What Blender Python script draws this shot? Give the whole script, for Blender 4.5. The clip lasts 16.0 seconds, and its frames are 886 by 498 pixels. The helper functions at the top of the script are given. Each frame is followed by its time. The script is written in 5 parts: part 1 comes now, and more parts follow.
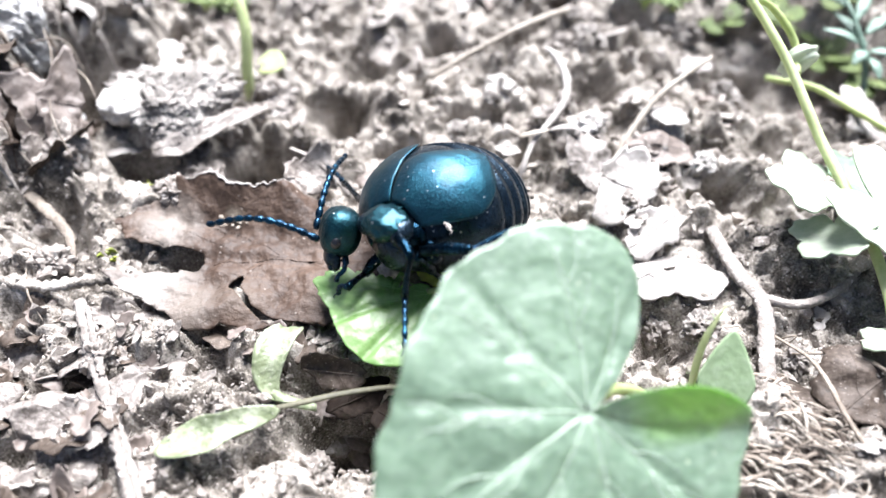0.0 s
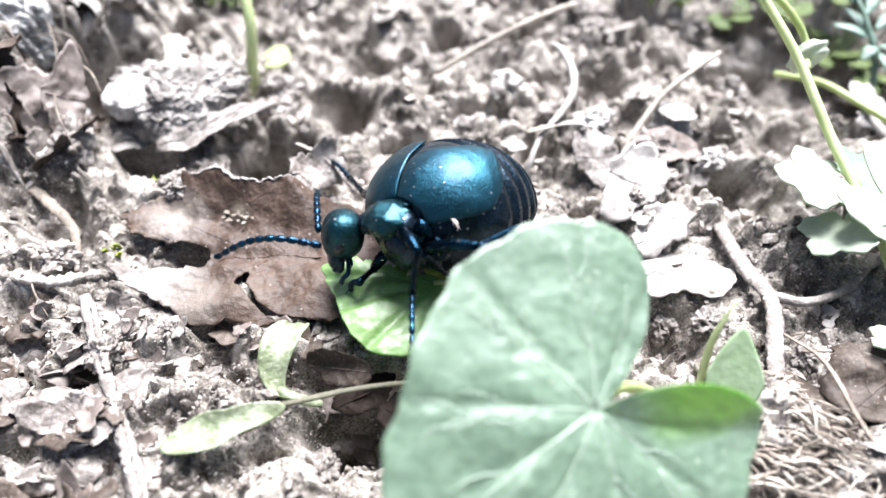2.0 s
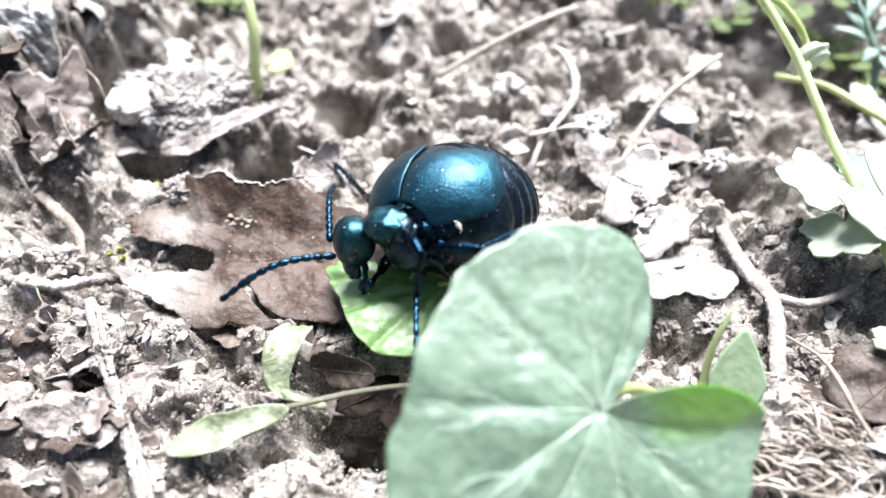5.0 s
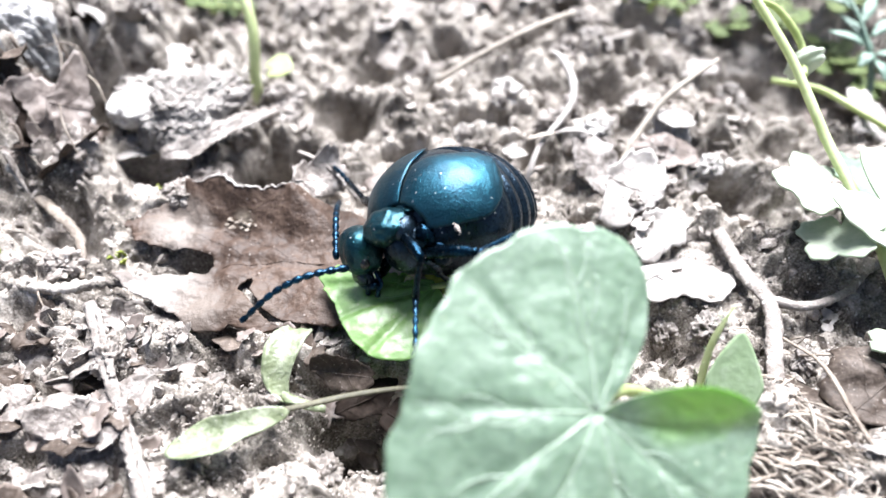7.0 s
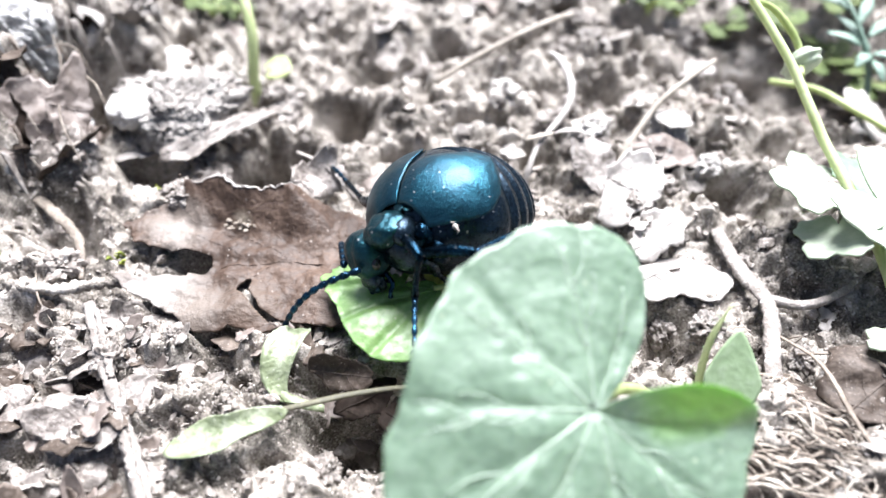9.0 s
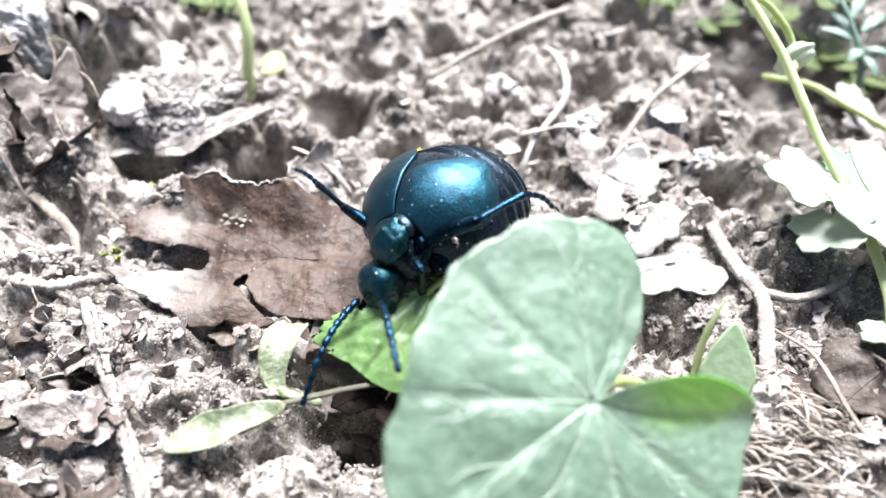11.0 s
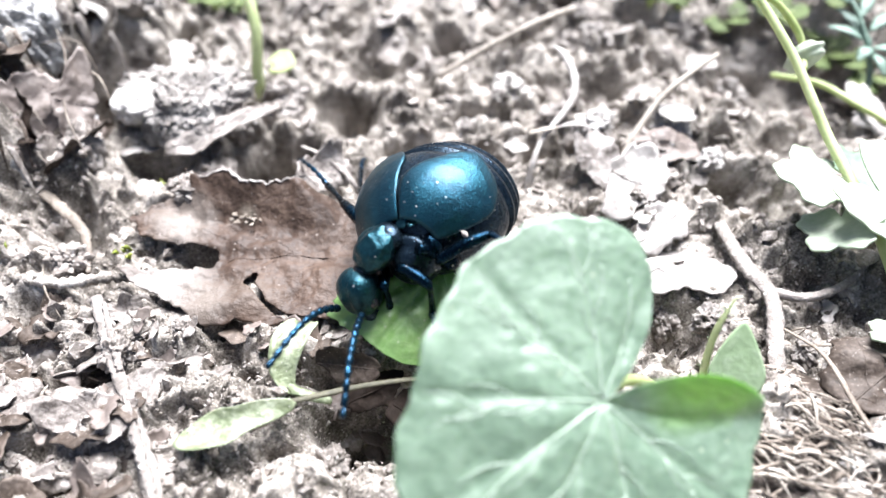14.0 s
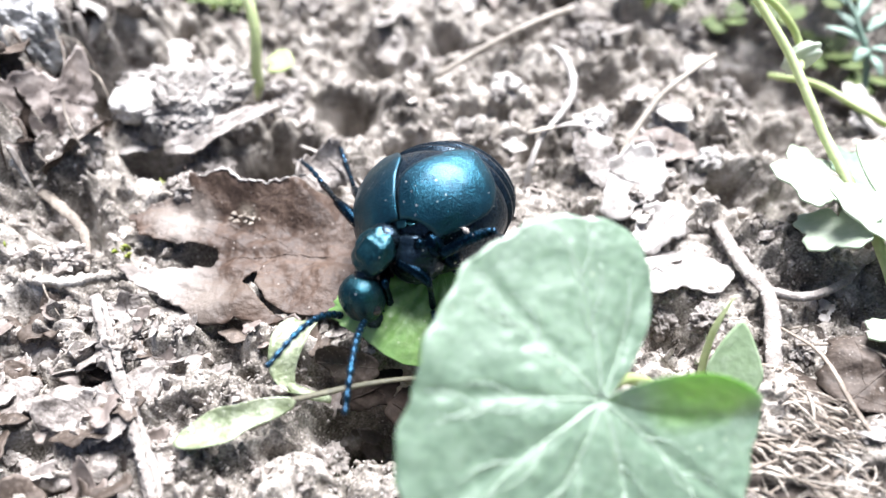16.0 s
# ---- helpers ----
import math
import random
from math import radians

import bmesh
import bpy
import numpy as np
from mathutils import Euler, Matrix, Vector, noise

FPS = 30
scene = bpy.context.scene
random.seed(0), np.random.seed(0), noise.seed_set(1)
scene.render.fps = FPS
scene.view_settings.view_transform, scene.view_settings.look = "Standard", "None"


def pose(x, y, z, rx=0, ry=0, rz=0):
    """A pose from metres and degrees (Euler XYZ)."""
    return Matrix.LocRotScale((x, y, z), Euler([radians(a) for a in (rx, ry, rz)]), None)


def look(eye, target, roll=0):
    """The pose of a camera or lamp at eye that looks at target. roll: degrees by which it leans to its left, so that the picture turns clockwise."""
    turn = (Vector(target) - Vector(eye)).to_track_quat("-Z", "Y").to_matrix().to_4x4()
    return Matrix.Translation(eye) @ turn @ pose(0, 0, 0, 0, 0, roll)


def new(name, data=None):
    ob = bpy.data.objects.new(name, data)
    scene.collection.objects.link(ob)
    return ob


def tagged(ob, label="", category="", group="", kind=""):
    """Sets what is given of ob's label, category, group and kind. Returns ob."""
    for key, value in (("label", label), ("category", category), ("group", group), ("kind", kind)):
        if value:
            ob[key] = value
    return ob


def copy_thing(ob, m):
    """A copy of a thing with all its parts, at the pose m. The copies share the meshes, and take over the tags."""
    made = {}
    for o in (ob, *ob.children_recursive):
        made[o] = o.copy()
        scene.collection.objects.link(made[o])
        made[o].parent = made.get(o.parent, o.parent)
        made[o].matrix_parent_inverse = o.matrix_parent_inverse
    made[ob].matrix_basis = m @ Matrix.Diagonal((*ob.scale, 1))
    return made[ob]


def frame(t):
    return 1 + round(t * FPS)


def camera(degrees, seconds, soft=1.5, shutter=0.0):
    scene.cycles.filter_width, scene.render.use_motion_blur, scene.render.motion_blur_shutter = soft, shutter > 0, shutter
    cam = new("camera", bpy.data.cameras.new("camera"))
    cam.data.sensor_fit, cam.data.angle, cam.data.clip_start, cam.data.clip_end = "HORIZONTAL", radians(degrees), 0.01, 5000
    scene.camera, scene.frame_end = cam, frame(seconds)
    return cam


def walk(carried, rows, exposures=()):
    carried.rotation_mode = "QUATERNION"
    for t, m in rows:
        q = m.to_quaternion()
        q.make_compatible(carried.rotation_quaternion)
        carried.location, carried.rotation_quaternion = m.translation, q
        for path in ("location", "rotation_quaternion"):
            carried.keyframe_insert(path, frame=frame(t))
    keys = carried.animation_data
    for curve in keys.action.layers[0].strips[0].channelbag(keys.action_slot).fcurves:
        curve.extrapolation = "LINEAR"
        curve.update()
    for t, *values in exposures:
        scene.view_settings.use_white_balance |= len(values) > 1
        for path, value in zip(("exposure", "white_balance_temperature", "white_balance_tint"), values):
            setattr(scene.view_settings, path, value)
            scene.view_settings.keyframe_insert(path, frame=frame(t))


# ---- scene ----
MM = 0.001      # everything below is planned in millimetres

# ---------- camera ----------
cam = camera(63.0, 16.0, soft=1.5)
cam.data.dof.use_dof = True
cam.data.dof.focus_distance = 0.076
cam.data.dof.aperture_fstop = 15.0
PATH = [
    (0, pose(0.00000, -0.05688, 0.06317, 42.00, -0.00, 0.00)),
    (0.5, pose(-0.00039, -0.05679, 0.06317, 41.99, -0.09, 0.12)),
    (1, pose(-0.00054, -0.05673, 0.06292, 41.90, -0.04, 0.09)),
    (1.5, pose(-0.00062, -0.05660, 0.06308, 41.64, -0.24, -0.04)),
    (2, pose(-0.00040, -0.05658, 0.06286, 41.68, 0.07, 0.25)),
    (2.5, pose(-0.00035, -0.05662, 0.06301, 41.71, 0.17, 0.03)),
    (3, pose(-0.00042, -0.05689, 0.06287, 42.02, 0.32, 0.05)),
    (3.5, pose(-0.00050, -0.05685, 0.06291, 42.10, 0.27, 0.12)),
    (4, pose(-0.00052, -0.05677, 0.06291, 41.91, 0.22, 0.20)),
    (6.5, pose(-0.00052, -0.05710, 0.06331, 42.21, 0.39, 0.24)),
    (7, pose(-0.00039, -0.05723, 0.06329, 42.30, 0.30, 0.17)),
    (7.5, pose(-0.00036, -0.05743, 0.06312, 42.17, 0.14, -0.15)),
    (8, pose(-0.00037, -0.05746, 0.06318, 42.48, 0.46, 0.04)),
    (8.5, pose(-0.00016, -0.05779, 0.06312, 42.54, 0.36, -0.07)),
    (9, pose(-0.00028, -0.05759, 0.06320, 42.53, 0.34, 0.06)),
    (11.5, pose(-0.00081, -0.05801, 0.06312, 42.32, -0.05, -0.55)),
    (12, pose(-0.00078, -0.05801, 0.06331, 42.66, 0.20, -0.29)),
    (12.5, pose(-0.00118, -0.05778, 0.06335, 42.31, 0.32, -0.34)),
    (13, pose(-0.00060, -0.05783, 0.06342, 42.11, 0.65, -0.31)),
    (13.5, pose(-0.00096, -0.05814, 0.06346, 42.24, 0.50, -0.45)),
    (14, pose(-0.00118, -0.05804, 0.06340, 42.15, 0.26, -0.15)),
    (14.5, pose(-0.00142, -0.05821, 0.06358, 42.05, 0.09, -0.35)),
    (15, pose(-0.00147, -0.05821, 0.06357, 42.10, 0.02, -0.30)),
    (16, pose(-0.00147, -0.05821, 0.06357, 42.10, 0.02, -0.30)),
]
walk(cam, PATH, exposures=((0, 2.65, 6050, 12.5), (16, 2.65, 6050, 12.5)))

# ---------- light: a bright, hazy sky, brightest behind the beetle ----------
world = bpy.data.worlds.new("sky")
scene.world = world
world.use_nodes = True
wn = world.node_tree
sky = wn.nodes.new("ShaderNodeTexSky")
sky.sky_type, sky.sun_disc = "NISHITA", False
sky.sun_elevation, sky.sun_rotation = radians(62), radians(15)
sky.air_density, sky.dust_density, sky.ozone_density = 1.0, 4.0, 1.0
wn.links.new(sky.outputs[0], wn.nodes["Background"].inputs[0])
wn.nodes["Background"].inputs[1].default_value = 0.024
sun = new("sun", bpy.data.lights.new("sun", "SUN"))
sun.data.energy, sun.data.angle, sun.data.color = 3.6, radians(38), (1.0, 0.99, 0.975)
sun.matrix_world = look((0.13, 0.45, 0.88), (0, 0, 0))


# ---------- noise on plain arrays ----------
def rnd(i, j, seed):
    """A fixed random number in 0..1 for whole-number cells."""
    i, j = i.astype(np.int64), j.astype(np.int64)
    n = (i * 374761393 + j * 668265263 + seed * 974711) & 0x7FFFFFFF
    n = ((n ^ (n >> 13)) * 1274126177) & 0x7FFFFFFF
    n = ((n ^ (n >> 15)) * 461845907) & 0x7FFFFFFF
    return ((n ^ (n >> 14)) & 0xFFFFF) / float(0xFFFFF)


def smooth_noise(x, y, seed):
    i, j = np.floor(x), np.floor(y)
    u, v = x - i, y - j
    u, v = u * u * (3 - 2 * u), v * v * (3 - 2 * v)
    a, b = rnd(i, j, seed), rnd(i + 1, j, seed)
    c, d = rnd(i, j + 1, seed), rnd(i + 1, j + 1, seed)
    return (a + (b - a) * u) * (1 - v) + (c + (d - c) * u) * v - 0.5


def fbm(x, y, seed, octaves=4):
    total, amp = 0, 1.0
    for k in range(octaves):
        total, amp, x, y = total + amp * smooth_noise(x, y, seed + k), amp * 0.5, x * 2.03 + 7.1, y * 2.03 - 3.7
    return total


def cells(x, y, seed):
    """Distance to the nearest scattered centre, and that centre's random number."""
    i0, j0 = np.floor(x), np.floor(y)
    best, who = np.full(np.shape(x), 9.0), np.zeros(np.shape(x))
    for di in (-1, 0, 1):
        for dj in (-1, 0, 1):
            i, j = i0 + di, j0 + dj
            d = np.hypot(i + rnd(i, j, seed) - x, j + rnd(i, j, seed + 5) - y)
            near = d < best
            best, who = np.where(near, d, best), np.where(near, rnd(i, j, seed + 9), who)
    return best, who


# humps and hollows of this patch of soil: x, y, radius x, radius y, height
HUMPS = [(-64, 20, 11, 15, 13), (-70, 44, 16, 14, 11), (-37.5, 24, 8.5, 5.5, 3.5), (-52, 40, 6, 4, 3),
         (3.5, 25, 6, 4.5, 2.5), (30, 21, 4, 3.5, 2.0), (28, 13, 5, 5, 2.0), (0, 0, 13, 10, -0.6), (0.5, -1, 6, 5, 1.8), (-17, -10.2, 4.5, 3, -1.6), (-34.5, 7.2, 2.4, 2.0, 3.4), (-26.5, -26.5, 4, 3, -1.4)]
PITS = [(-6.5, -21, 5.5, 3.8, -10), (23.5, -12.5, 2.8, 2.6, -6), (41, 5, 2.5, 1.8, -4), (57, 40, 14, 9, -13), (12, 46, 5, 3, -5),
        (34.5, 10.5, 3, 2.2, -11), (-12.5, 39, 3.4, 3.6, -7), (-14, 26, 2.6, 3.4, -6), (-25, 15.5, 3.6, 3.6, -15), (-21.5, 17.5, 2.6, 2.4, -9), (-46.5, 3, 2.6, 2.4, -6),
        (-29, -2.5, 2.4, 2.4, -5), (-50, 23, 3, 7, -7), (-20, 29, 3, 2.5, -5), (-38, -17, 2.5, 1.6, -4), (-33, -19, 1.8, 1.4, -4),
        (14, -22, 5, 4, -4), (47, 20, 5, 3, -5), (-48, 33, 3, 3, -5), (-50.5, 28, 2.6, 3, -5), (-9, -21.5, 3.4, 2.4, -5)]
CRACKS = [(-32, 11.5, 4, 2.2, -6), (-22, 14, 3, 2, -5), (-14, -16.5, 2.4, 1.6, -4), (-11, -22.5, 3, 2.4, -5), (-30, 31, 3, 2, -4), (-2, 44, 4, 2.4, -5), (22, 33, 4, 2, -4), (-45, -14, 2, 1.4, -3.5), (-47, -9, 2, 1.3, -3), (-24, -15.5, 1.8, 1.2, -3)]

crevice = random.Random(21)
for k in range(56):      # narrow dark gaps between the clods
    back = k < 32
    cx, cy = (crevice.uniform(-60, 50), crevice.uniform(13, 58)) if back else (crevice.uniform(-55, -8), crevice.uniform(-34, -11))
    size = crevice.uniform(0.9, 2.1) if back else crevice.uniform(0.5, 1.1)
    CRACKS.append((cx, cy, size * crevice.uniform(1, 1.8), size * crevice.uniform(0.6, 1), crevice.uniform(-10, -6) if back else crevice.uniform(-5, -3)))


def soil(x, y):
    """Height of the soil, in mm, at plan places in mm."""
    x, y = np.asarray(x, float), np.asarray(y, float)
    wx, wy = x + 1.6 * fbm(x / 5, y / 5, 71, 3), y + 1.6 * fbm(x / 5, y / 5, 83, 3)
    far = np.clip((np.hypot(x, y) - 110) / 120, 0, 1)
    calm = 1 - 0.65 * np.exp(-((x / 15) ** 2 + ((y - 1) / 12) ** 2) ** 2)
    calm = calm * (1 - 0.7 * np.exp(-(((x + 24) / 15) ** 2 + ((y + 1.5) / 8.5) ** 2) ** 2))
    left = np.clip((-x - 12) / 20, 0, 1) * np.clip((5 - y) / 20, 0, 1)
    z = 2.4 * fbm(x / 21, y / 21, 3, 4) * (1 - 0.4 * left)
    d, w = cells(wx / 8.5, wy / 8.5, 11)
    z = z + calm * (0.5 + 3.4 * w) * np.sqrt(np.clip(1 - (d / 0.58) ** 2, 0, 1)) * (1 - 0.5 * left)
    d, w = cells(wx / 3.6, wy / 3.6, 23)
    z = z + calm * (0.3 + 2.5 * w) * np.sqrt(np.clip(1 - (d / 0.6) ** 2, 0, 1))
    d, w = cells(wx / 1.5 + 0.3, wy / 1.5, 37)
    z = z + calm * (0.1 + 0.75 * w) * np.sqrt(np.clip(1 - (d / 0.6) ** 2, 0, 1))
    z = z + calm * 1.1 * fbm(x / 1.1, y / 1.1, 47, 4) - 2.6 * calm
    z = z + calm * 0.55 * (0.5 - np.abs(2 * fbm(wx / 2.6, wy / 1.7, 91, 3)))      # creases of dried mud
    ridge = 1 - np.abs(2 * fbm((x + 0.25 * y) / 7 + 0.8 * fbm(x / 4, y / 4, 7, 2), (y - 0.2 * x) / 2.4, 61, 3))
    z = z + left * (1.9 * np.clip(ridge, 0, 1) - 1.0) * calm
    hollow = 0
    for hx, hy, rx, ry, h in PITS + CRACKS:
        hollow = hollow + np.exp(-0.5 * (((x - hx) / rx) ** 2 + ((y - hy) / ry) ** 2) ** 1.4)
    z = z * (1 - 0.75 * np.clip(hollow, 0, 1))
    for hx, hy, rx, ry, h in HUMPS + PITS + CRACKS:
        z = z + h * np.exp(-0.5 * (((x - hx) / rx) ** 2 + ((y - hy) / ry) ** 2) ** 1.4)
    return z * (1 - far) + far * 4 * fbm(x / 160, y / 160, 5, 3)


def soil_at(x, y):
    return float(soil(np.array([x]), np.array([y]))[0])


# ---------- materials ----------
def material(name, colours, scale, rough, bump=0.3, fine=None, metal=0.0, through_light=0.0, spec=0.5, island=0.0, coat=0.0, sheen=0.5, speckle=None, glow=(1, 1, 1), net=None, stops=(0.3, 0.7), dust=()):
    """Noise-mottled surface. colours: dark to light stops; scale: patches per metre; fine: size of the fine grain; island: brightness spread between pieces."""
    m = bpy.data.materials.new(name)
    m.use_nodes = True
    nodes, link = m.node_tree.nodes, m.node_tree.links.new
    shader, out = nodes["Principled BSDF"], nodes["Material Output"]
    where = nodes.new("ShaderNodeTexCoord")
    patch = nodes.new("ShaderNodeTexNoise")
    patch.inputs["Scale"].default_value, patch.inputs["Detail"].default_value, patch.inputs["Roughness"].default_value = scale, 6, 0.62
    link(where.outputs["Object"], patch.inputs["Vector"])
    grain = nodes.new("ShaderNodeTexNoise")
    grain.inputs["Scale"].default_value, grain.inputs["Detail"].default_value = fine or scale * 6, 4
    link(where.outputs["Object"], grain.inputs["Vector"])
    both = nodes.new("ShaderNodeMix")
    both.inputs["Factor"].default_value = 0.38
    link(patch.outputs["Fac"], both.inputs["A"])
    link(grain.outputs["Fac"], both.inputs["B"])
    ramp = nodes.new("ShaderNodeValToRGB")
    while len(ramp.color_ramp.elements) < len(colours):
        ramp.color_ramp.elements.new(0.5)
    for k, (e, c) in enumerate(zip(ramp.color_ramp.elements, colours)):
        e.position, e.color = stops[0] + (stops[1] - stops[0]) * k / max(1, len(colours) - 1), (*c, 1)
    link(both.outputs["Result"], ramp.inputs["Fac"])
    colour = ramp.outputs["Color"]
    if speckle:
        dots = nodes.new("ShaderNodeTexVoronoi")
        dots.inputs["Scale"].default_value = speckle[0]
        link(where.outputs["Object"], dots.inputs["Vector"])
        cut = nodes.new("ShaderNodeMapRange")
        cut.inputs["From Min"].default_value, cut.inputs["From Max"].default_value = speckle[1], speckle[1] * 0.6
        link(dots.outputs["Distance"], cut.inputs["Value"])
        over = nodes.new("ShaderNodeMix")
        over.data_type = "RGBA"
        over.inputs["B"].default_value = (*speckle[2], 1)
        link(cut.outputs["Result"], over.inputs["Factor"])
        link(colour, over.inputs["A"])
        colour = over.outputs["Result"]
    if net:
        mesh_lines = nodes.new("ShaderNodeTexVoronoi")
        mesh_lines.feature = "DISTANCE_TO_EDGE"
        mesh_lines.inputs["Scale"].default_value = net[0]
        link(where.outputs["Object"], mesh_lines.inputs["Vector"])
        thin, pale = nodes.new("ShaderNodeMapRange"), nodes.new("ShaderNodeMix")
        thin.inputs["From Max"].default_value, thin.inputs["To Min"].default_value, thin.inputs["To Max"].default_value = 0.13, net[1], 0.0
        link(mesh_lines.outputs["Distance"], thin.inputs["Value"])
        pale.data_type = "RGBA"
        pale.inputs["B"].default_value = (*net[2], 1)
        link(thin.outputs["Result"], pale.inputs["Factor"])
        link(colour, pale.inputs["A"])
        colour = pale.outputs["Result"]
    for (dx, dy, dz), reach, tone in dust:      # a tone round a place on the thing: settled dust, or painted through-light
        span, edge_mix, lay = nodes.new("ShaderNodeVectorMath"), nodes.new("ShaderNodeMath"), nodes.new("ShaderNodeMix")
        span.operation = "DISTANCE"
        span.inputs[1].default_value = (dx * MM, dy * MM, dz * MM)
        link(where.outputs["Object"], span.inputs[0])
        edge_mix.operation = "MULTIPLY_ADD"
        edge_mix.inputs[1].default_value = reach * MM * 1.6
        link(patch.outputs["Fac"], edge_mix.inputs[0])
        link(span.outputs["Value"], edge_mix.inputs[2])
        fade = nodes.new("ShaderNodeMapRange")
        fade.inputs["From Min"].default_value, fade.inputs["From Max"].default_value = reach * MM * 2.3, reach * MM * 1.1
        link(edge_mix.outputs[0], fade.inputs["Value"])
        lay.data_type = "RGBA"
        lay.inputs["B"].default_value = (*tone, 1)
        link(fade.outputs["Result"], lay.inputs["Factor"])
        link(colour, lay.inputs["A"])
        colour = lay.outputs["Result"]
    if island:
        geo, info, add = nodes.new("ShaderNodeNewGeometry"), nodes.new("ShaderNodeObjectInfo"), nodes.new("ShaderNodeMath")
        link(geo.outputs["Random Per Island"], add.inputs[0])
        link(info.outputs["Random"], add.inputs[1])
        spread, hue = nodes.new("ShaderNodeMapRange"), nodes.new("ShaderNodeHueSaturation")
        spread.inputs["From Max"].default_value = 2.0
        spread.inputs["To Min"].default_value, spread.inputs["To Max"].default_value = 1 - island, 1 + island
        link(add.outputs[0], spread.inputs["Value"])
        link(spread.outputs["Result"], hue.inputs["Value"])
        link(colour, hue.inputs["Color"])
        colour = hue.outputs["Color"]
    link(colour, shader.inputs["Base Color"])
    shader.inputs["Metallic"].default_value, shader.inputs["Specular IOR Level"].default_value = metal, spec
    shader.inputs["Coat Weight"].default_value, shader.inputs["Coat Roughness"].default_value = coat, sheen
    gloss = nodes.new("ShaderNodeMapRange")
    gloss.inputs["To Min"].default_value, gloss.inputs["To Max"].default_value = rough - 0.08, rough + 0.1
    link(grain.outputs["Fac"], gloss.inputs["Value"])
    link(gloss.outputs["Result"], shader.inputs["Roughness"])
    if bump:
        lift = nodes.new("ShaderNodeBump")
        lift.inputs["Strength"].default_value, lift.inputs["Distance"].default_value = bump, 1.2 / (fine or scale * 6)
        link(both.outputs["Result"], lift.inputs["Height"])
        link(lift.outputs["Normal"], shader.inputs["Normal"])
    if through_light:
        trans, mix = nodes.new("ShaderNodeBsdfTranslucent"), nodes.new("ShaderNodeMixShader")
        tint = nodes.new("ShaderNodeMix")
        tint.data_type, tint.blend_type = "RGBA", "MULTIPLY"
        tint.inputs["Factor"].default_value, tint.inputs["B"].default_value = 1.0, (*glow, 1)
        link(colour, tint.inputs["A"])
        link(tint.outputs["Result"], trans.inputs["Color"])
        mix.inputs["Fac"].default_value = through_light
        link(shader.outputs[0], mix.inputs[1])
        link(trans.outputs[0], mix.inputs[2])
        link(mix.outputs[0], out.inputs["Surface"])
    return m


# pale speckle of soil, crumbs and leaf flakes: painted glints of wet grains
SOIL = material("soil", [(0.029, 0.0236, 0.0188), (0.11, 0.095, 0.079), (0.255, 0.227, 0.195), (0.41, 0.378, 0.341)], 190, 0.72, 1.0, 3600, spec=0.3, stops=(0.37, 0.63), speckle=(1500, 0.2, (0.42, 0.39, 0.355)))
CRUMB = material("soil_crumb", [(0.044, 0.0355, 0.028), (0.18, 0.155, 0.134), (0.32, 0.29, 0.262)], 500, 0.66, 0.8, 4500, spec=0.5, speckle=(1700, 0.2, (0.44, 0.41, 0.38)), stops=(0.36, 0.64), island=0.45)
GRIT = material("beige_grit", [(0.18, 0.153, 0.131), (0.31, 0.275, 0.244), (0.43, 0.392, 0.356)], 500, 0.7, 0.8, 4000, island=0.4, stops=(0.36, 0.64))
CRUST = material("caked_earth", [(0.07, 0.056, 0.043), (0.17, 0.142, 0.115), (0.29, 0.25, 0.21)], 400, 0.8, 0.8, 3500, island=0.25, spec=0.2)
CHALK = material("chalky_clod", [(0.21, 0.192, 0.172), (0.38, 0.355, 0.328), (0.56, 0.535, 0.505)], 300, 0.85, 0.9, 2500, island=0.15, stops=(0.36, 0.64))
PALE_CLOD = material("pale_clod", [(0.075, 0.065, 0.056), (0.225, 0.203, 0.182), (0.42, 0.392, 0.36)], 300, 0.85, 0.9, 2500, island=0.3, stops=(0.36, 0.64))
BROWN_LEAF = material("dead_leaf_brown", [(0.0714, 0.0544, 0.0449), (0.146, 0.117, 0.1), (0.258, 0.218, 0.19)], 150, 0.6, 0.35, 1800, through_light=0.12, island=0.15, speckle=(500, 0.14, (0.272, 0.238, 0.204)))
BROAD_LEAF = material("withered_leaf", [(0.02, 0.0112, 0.007), (0.046, 0.0275, 0.0178), (0.092, 0.06, 0.042)], 170, 0.6, 0.7, 1900, through_light=0.08, spec=0.35, speckle=(800, 0.12, (0.22, 0.185, 0.16)), stops=(0.33, 0.67), dust=[((-10, 3.6, 2), 3.3, (0.165, 0.142, 0.122)), ((-10.5, -6.2, 2), 4.7, (0.23, 0.207, 0.186)), ((-5.0, -7.5, 2), 2.8, (0.125, 0.102, 0.084)), ((1, -7, 2), 2.6, (0.078, 0.055, 0.04)), ((-1.8, 4.5, 2.5), 1.1, (0.17, 0.14, 0.106))])
UMBER = material("dead_leaf_umber", [(0.021, 0.0147, 0.0106), (0.062, 0.046, 0.035), (0.15, 0.121, 0.1)], 320, 0.62, 0.5, 2000, through_light=0.08, island=0.4, spec=0.25, speckle=(2300, 0.15, (0.27, 0.235, 0.205)))
TOW = material("frayed_fibre", [(0.05, 0.037, 0.026), (0.13, 0.104, 0.08), (0.27, 0.234, 0.192)], 300, 0.7, 0.4, 3000, island=0.5)
GREY_LEAF = material("dead_leaf_grey", [(0.075, 0.061, 0.051), (0.18, 0.156, 0.137), (0.32, 0.29, 0.263)], 320, 0.55, 0.9, 2200, through_light=0.1, island=0.35, stops=(0.37, 0.63), speckle=(2300, 0.15, (0.34, 0.31, 0.28)))
